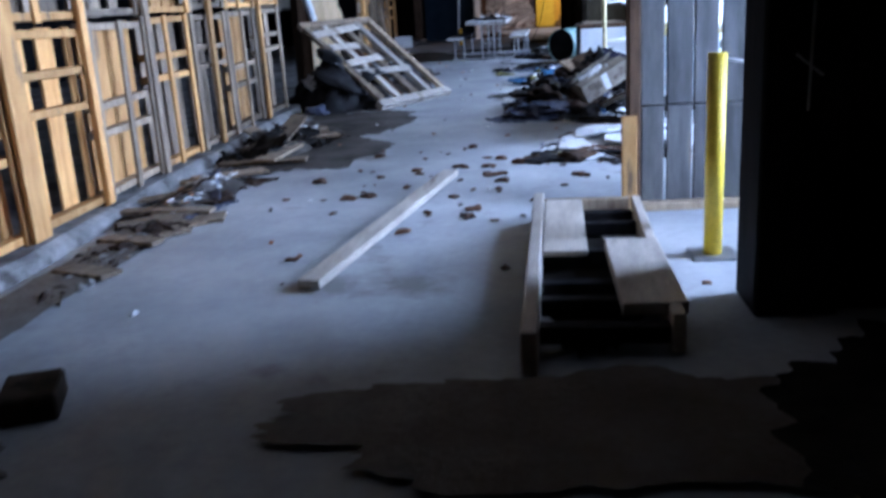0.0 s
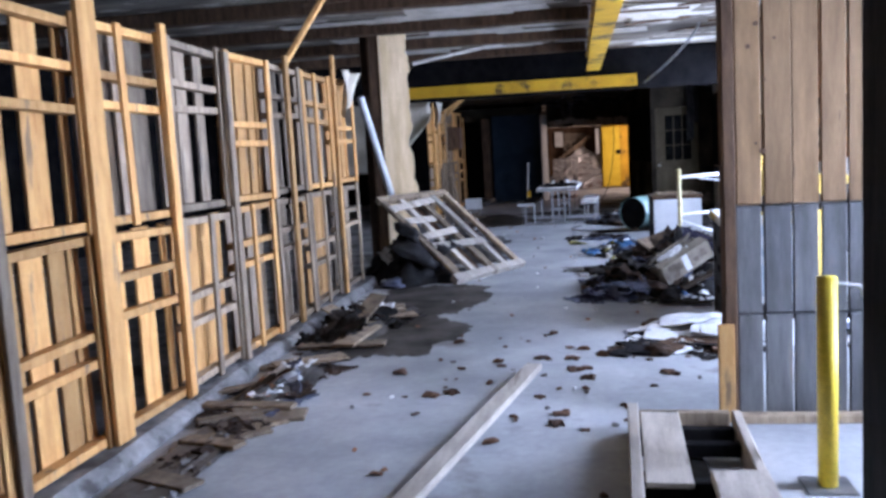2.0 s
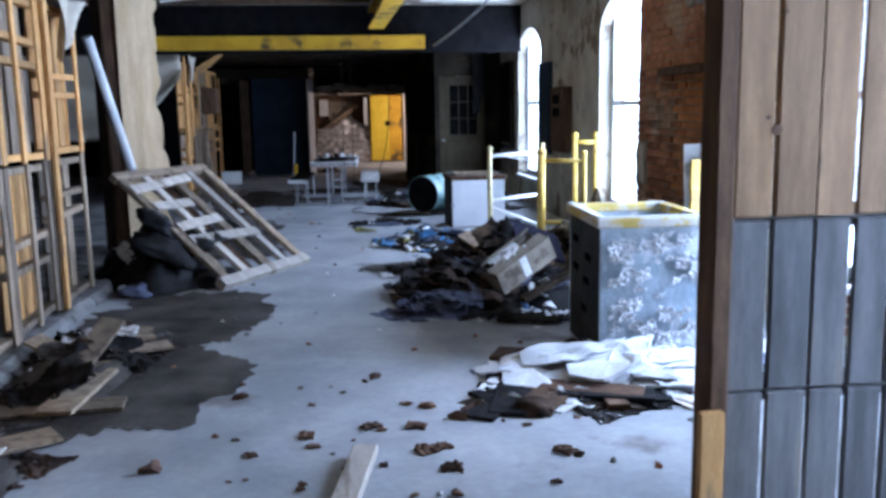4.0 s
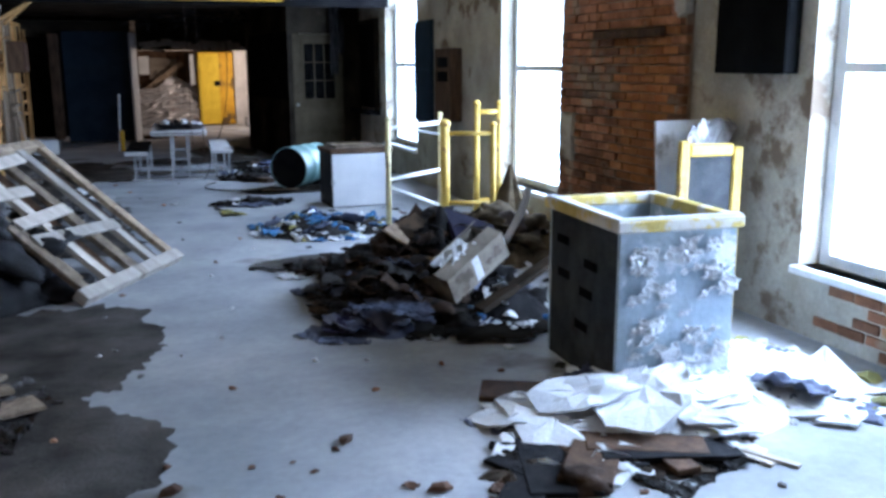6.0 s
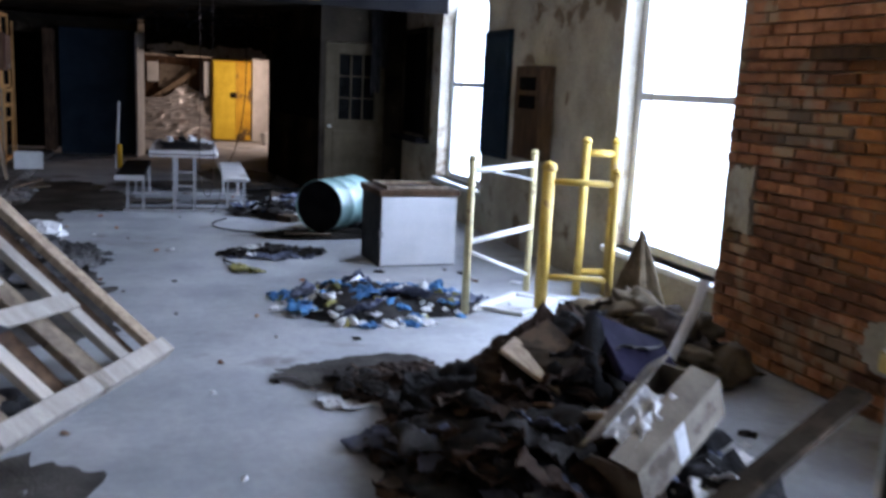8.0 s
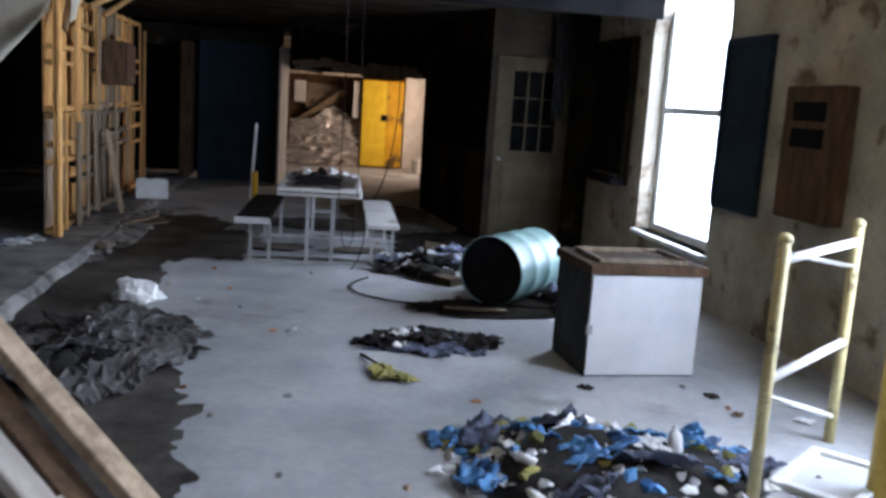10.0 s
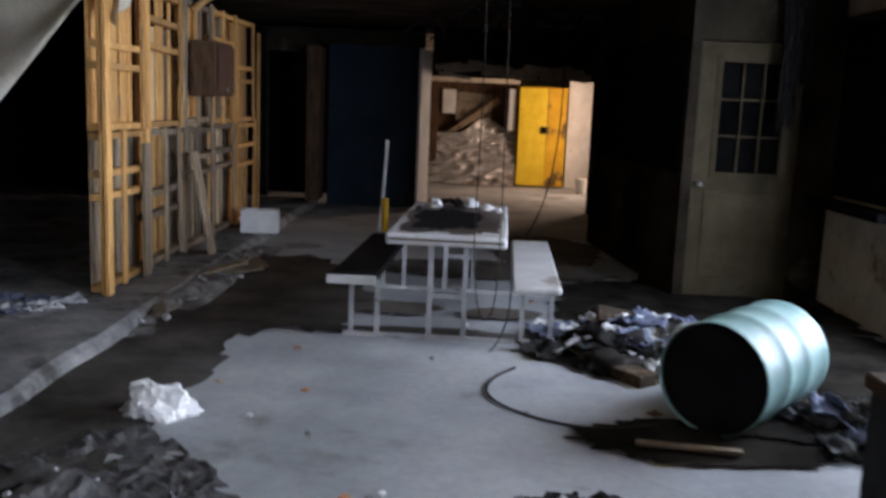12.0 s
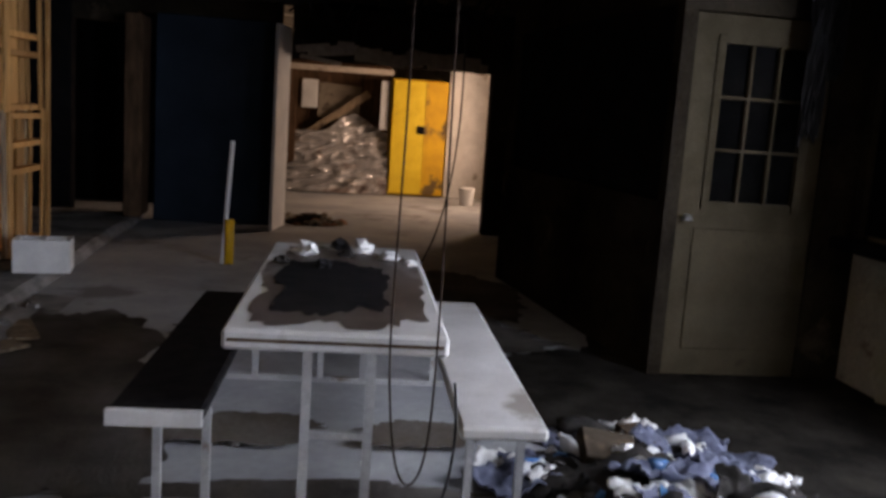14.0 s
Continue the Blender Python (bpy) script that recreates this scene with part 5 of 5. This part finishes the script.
heap("kerb_debris", (0.48, 5.2, 0.0), 0.14, 1.0, 0.05, DIRT, [("chip", BROWN_RAG, 22, 0.1), ("board", WOOD_GREY, 5, 0.35), ("chip", KERB, 18, 0.08), ("sheet", BROWN_RAG, 6, 0.2)], "thin trail of dirt and splinters along the kerb", "debris", 72, 0.3)
solid("litter_box", block((0, 0, 0), (0.2, 0.26, 0.1), pose(1.0, 3.0, 0, 0, 0, 20), 0.01), CARDBOARD, "small flattened brown carton on the floor", "carton")
r = random.Random(11)
for k in range(80):
    x, y = r.gauss(2.2, 0.75), r.gauss(6.7, 0.9)
    if 0.8 < x < 3.5:
        o = tagged(new("dead_leaf", stock("sheet" if k % 3 else "chip", LEAF, 0.06, k % 4)), "curled dead brown leaf on the floor", "leaf", "leaves on the floor")
        s = r.choice((0.4, 0.6, 0.8, 1.1, 1.7))
        o.matrix_basis = pose(x, y, 0.004, r.uniform(-6, 6), r.uniform(-6, 6), r.uniform(0, 360)) @ Matrix.Diagonal((s, s, s, 1))
for k in range(90):
    x, y = r.uniform(0.9, 4.8), r.uniform(3.5, 20)
    o = tagged(new("floor_chip", stock("chip", (WHITE_SCRAP, KERB, BRICK)[k % 3], 0.05, k % 4)), "small chip of plaster on the floor", "chip", "chips on the floor")
    o.matrix_basis = pose(x, y, 0.0, 0, 0, r.uniform(0, 360))

heap("paper_litter", (0.85, 2.75, 0.0), 0.4, 0.3, 0.03, KERB, [("sheet", WHITE_SCRAP, 4, 0.25), ("sheet", BLUEGREY, 4, 0.2), ("chip", KERB, 10, 0.08)], "crumpled paper litter by a flattened carton", "litter", 61, 0.3)

# cables


def cable(name, pts, radius, material, label):
    cu = bpy.data.curves.new(name, "CURVE")
    cu.dimensions, cu.bevel_depth, cu.bevel_resolution = "3D", radius, 2
    sp = cu.splines.new("NURBS")
    sp.points.add(len(pts) - 1)
    for q, p in zip(sp.points, pts):
        q.co = (*p, 1)
    sp.use_endpoint_u, sp.order_u = True, 4
    cu.materials.append(material)
    return tagged(new(name, cu), label, "cable")


cable("floor_cable", [(2.7, 17.9, 0.012), (2.4, 17.5, 0.012), (2.6, 17.0, 0.012), (3.1, 16.8, 0.012), (3.4, 17.0, 0.012)], 0.008, DARK_CLOTH, "black cable looped on the floor")
cable("hanging_cable", [(3.6, 24.5, 2.7), (3.7, 24.4, 1.5), (3.55, 24.2, 0.4), (3.2, 23.8, 0.012)], 0.009, RUBBER, "black hose hanging down by the opening")
cable("hanging_cable", [(2.42, 18.3, 2.7), (2.44, 18.3, 1.7), (2.41, 18.3, 0.8), (2.43, 18.3, 0.5), (2.47, 18.3, 0.2), (2.56, 18.3, 0.2), (2.6, 18.3, 0.55), (2.58, 18.3, 1.6), (2.57, 18.32, 2.7)], 0.004, BROWN_RAG, "brown cable looped down in front of the table")
cable("white_hose", [(4.48, 11.2, 0.26), (4.58, 11.3, 0.34), (4.7, 11.32, 0.48), (4.75, 11.34, 0.68)], 0.03, WHITE_PAINT, "short bent white plastic hose on the heap")
cable("ceiling_conduit", [(4.6, 15.0, 3.36), (4.6, 15.8, 3.2), (4.3, 17.0, 2.9), (4.0, 18.3, 2.7)], 0.02, STEEL, "bent steel conduit under the ceiling")

r = random.Random(23)
bm = bmesh.new()
for k in range(34):
    x, y = r.uniform(1.9, 4.1), r.uniform(22.5, 26.2)
    add_rod(bm, (x, y, 2.8), (x + r.uniform(-0.5, 0.5), y + r.uniform(-0.3, 0.3), r.uniform(2.25, 2.65)), r.uniform(0.006, 0.018), 5)
    add_rod(bm, (x, y, r.uniform(2.55, 2.76)), (x + r.uniform(-0.9, 0.9), y + r.uniform(-0.4, 0.4), r.uniform(2.5, 2.78)), r.uniform(0.008, 0.02), 5)
solid("dangling_laths", bm, BLACK_WOOD, "tangle of broken laths and pipes hanging from the ceiling", "laths", kind="stuff")
bm = bmesh.new()
for k in range(34):
    x, y = r.uniform(-1.2, 4.2), r.uniform(9.0, 17.4)
    add_box(bm, (0, 0, 0), (r.uniform(0.5, 1.9), r.uniform(0.25, 0.85), 0.012), pose(x, y, 3.383 - 0.0008 * k, r.uniform(-1.5, 1.5), r.uniform(-0.6, 0.6), r.uniform(-8, 8)))
solid("ceiling_flakes", bm, WHITE_PLASTER, "pale sheets of plaster peeling from the ceiling", "plaster", kind="stuff")
bm = bmesh.new()
for k in range(16):
    x, y = r.uniform(-1.5, 4.8), r.uniform(8.5, 18.0)
    add_box(bm, (0, 0, 0), (r.uniform(0.5, 1.6), r.uniform(0.03, 0.07), 0.02), pose(x, y, 3.33 - r.uniform(0, 0.06), r.uniform(-9, 9), r.uniform(-4, 4), r.uniform(-10, 10)))
solid("ceiling_laths", bm, DARK_WOOD, "dark bare laths hanging where the plaster fell", "laths", kind="stuff")
for a, bb2 in (((0.25, 14.0, 2.95), (1.9, 15.2, 3.36)),):
    solid("timber_strut", rod(a, bb2, 0.03, 6), WOOD_LONG, "slanting pale batten under the ceiling", "strut", "struts over the pallet walls")
heap("far_rubble", (2.15, 26.9, 0.0), 0.5, 0.4, 0.12, BROWN_RAG, [("chip", BRICK, 12, 0.14), ("chip", CARDBOARD_PALE, 14, 0.14), ("sheet", CARDBOARD_PALE, 5, 0.3)], "low heap of brown rubble inside the opening", "rubble heap", 51)
heap("gap_litter", (-0.75, 18.5, 0.09), 0.45, 0.35, 0.04, KERB, [("sheet", WHITE_SCRAP, 5, 0.22), ("sheet", BLUEGREY, 4, 0.22), ("chip", WHITE_SCRAP, 12, 0.06)], "white paper litter on the raised slab", "litter", 52, 0.3)
solid("leaning_plank", block((0, 0, 0), (0.025, 0.2, 1.0), pose(-0.06, 20.9, 0.09, 0, -10), 0.004), WOOD_GREY, "grey plank leaning on the pallet wall", "plank")
cable("bench_cable", [(2.66, 18.3, 0.6), (2.72, 18.35, 0.25), (2.62, 18.3, 0.05), (2.55, 18.25, 0.012)], 0.005, RUBBER, "black cable hanging under the table")
for k in range(40):
    o = tagged(new("floor_chip", stock("sheet", (WHITE_SCRAP, DARK_CLOTH, LEAF)[k % 3], 0.1, k % 4)), "scrap of paper on the floor", "scrap", "scraps on the floor")
    o.matrix_basis = pose(r.uniform(2.4, 5.2), r.uniform(7.2, 17.5), 0.004, 0, 0, r.uniform(0, 360)) @ Matrix.Diagonal((r.uniform(0.4, 1.1),) * 3 + (1,))

# ---- bricks of the pier, last ----
bare = thing("wall_bare_brick", (XR - 0.012, 7.6, 0.02), "bare red bricks where the plaster fell below the window", "brickwork", kind="structure")
under_mesh = mesh_of(block((0, 0, 0), (0.03, 0.205, 0.062), None, 0.006), "brick", BRICK)
rb = random.Random(5)
for c in range(5):
    for k in range(3 + (c * 2) % 3):
        piece("brick", under_mesh, bare, pose(rb.uniform(-0.004, 0.004), k * 0.216 + (0.108 if c % 2 else 0), c * 0.074))
brick_mesh = mesh_of(block((0, 0, 0), (0.05, 0.205, 0.062), None, 0.006), "brick", BRICK)
half_mesh = mesh_of(block((0, 0, 0), (0.05, 0.097, 0.062), None, 0.006), "brick", BRICK)
orange_mesh = mesh_of(block((0.016, 0, 0), (0.06, 0.205, 0.062), None, 0.006), "brick", BRICK_ORANGE)
orange_half = mesh_of(block((0.016, 0, 0), (0.06, 0.097, 0.062), None, 0.006), "brick", BRICK_ORANGE)
r = random.Random(2)
for c in range(27):
    z = 0.02 + c * 0.074
    y = 0.0 if c % 2 else -0.108
    while y < 1.98:
        full = 0 <= y <= 1.88
        if not full:
            me, yy = half_mesh, max(y, 0.0)
        else:
            me, yy = brick_mesh, y
        if 0 <= yy <= 2.0:
            if 0.0 < yy < 0.95 and 0.7 < z < 1.97:
                me = orange_half if me is half_mesh else orange_mesh
            piece("brick", me, pier, pose(r.uniform(-0.008, 0.008), yy + r.uniform(-0.004, 0.004), z, 0, r.uniform(-1, 1), 0))
        y += 0.216
rest = bmesh.new()
for c in range(27, 45):
    for k in range(9):
        add_box(rest, (0, 0, 0), (0.05, 0.205, 0.062), pose(r.uniform(-0.008, 0.008), k * 0.216 + (0.06 if c % 2 else 0), 0.02 + c * 0.074))
o = part("upper_bricks", rest, BRICK, pier)
o["kind"] = "stuff"
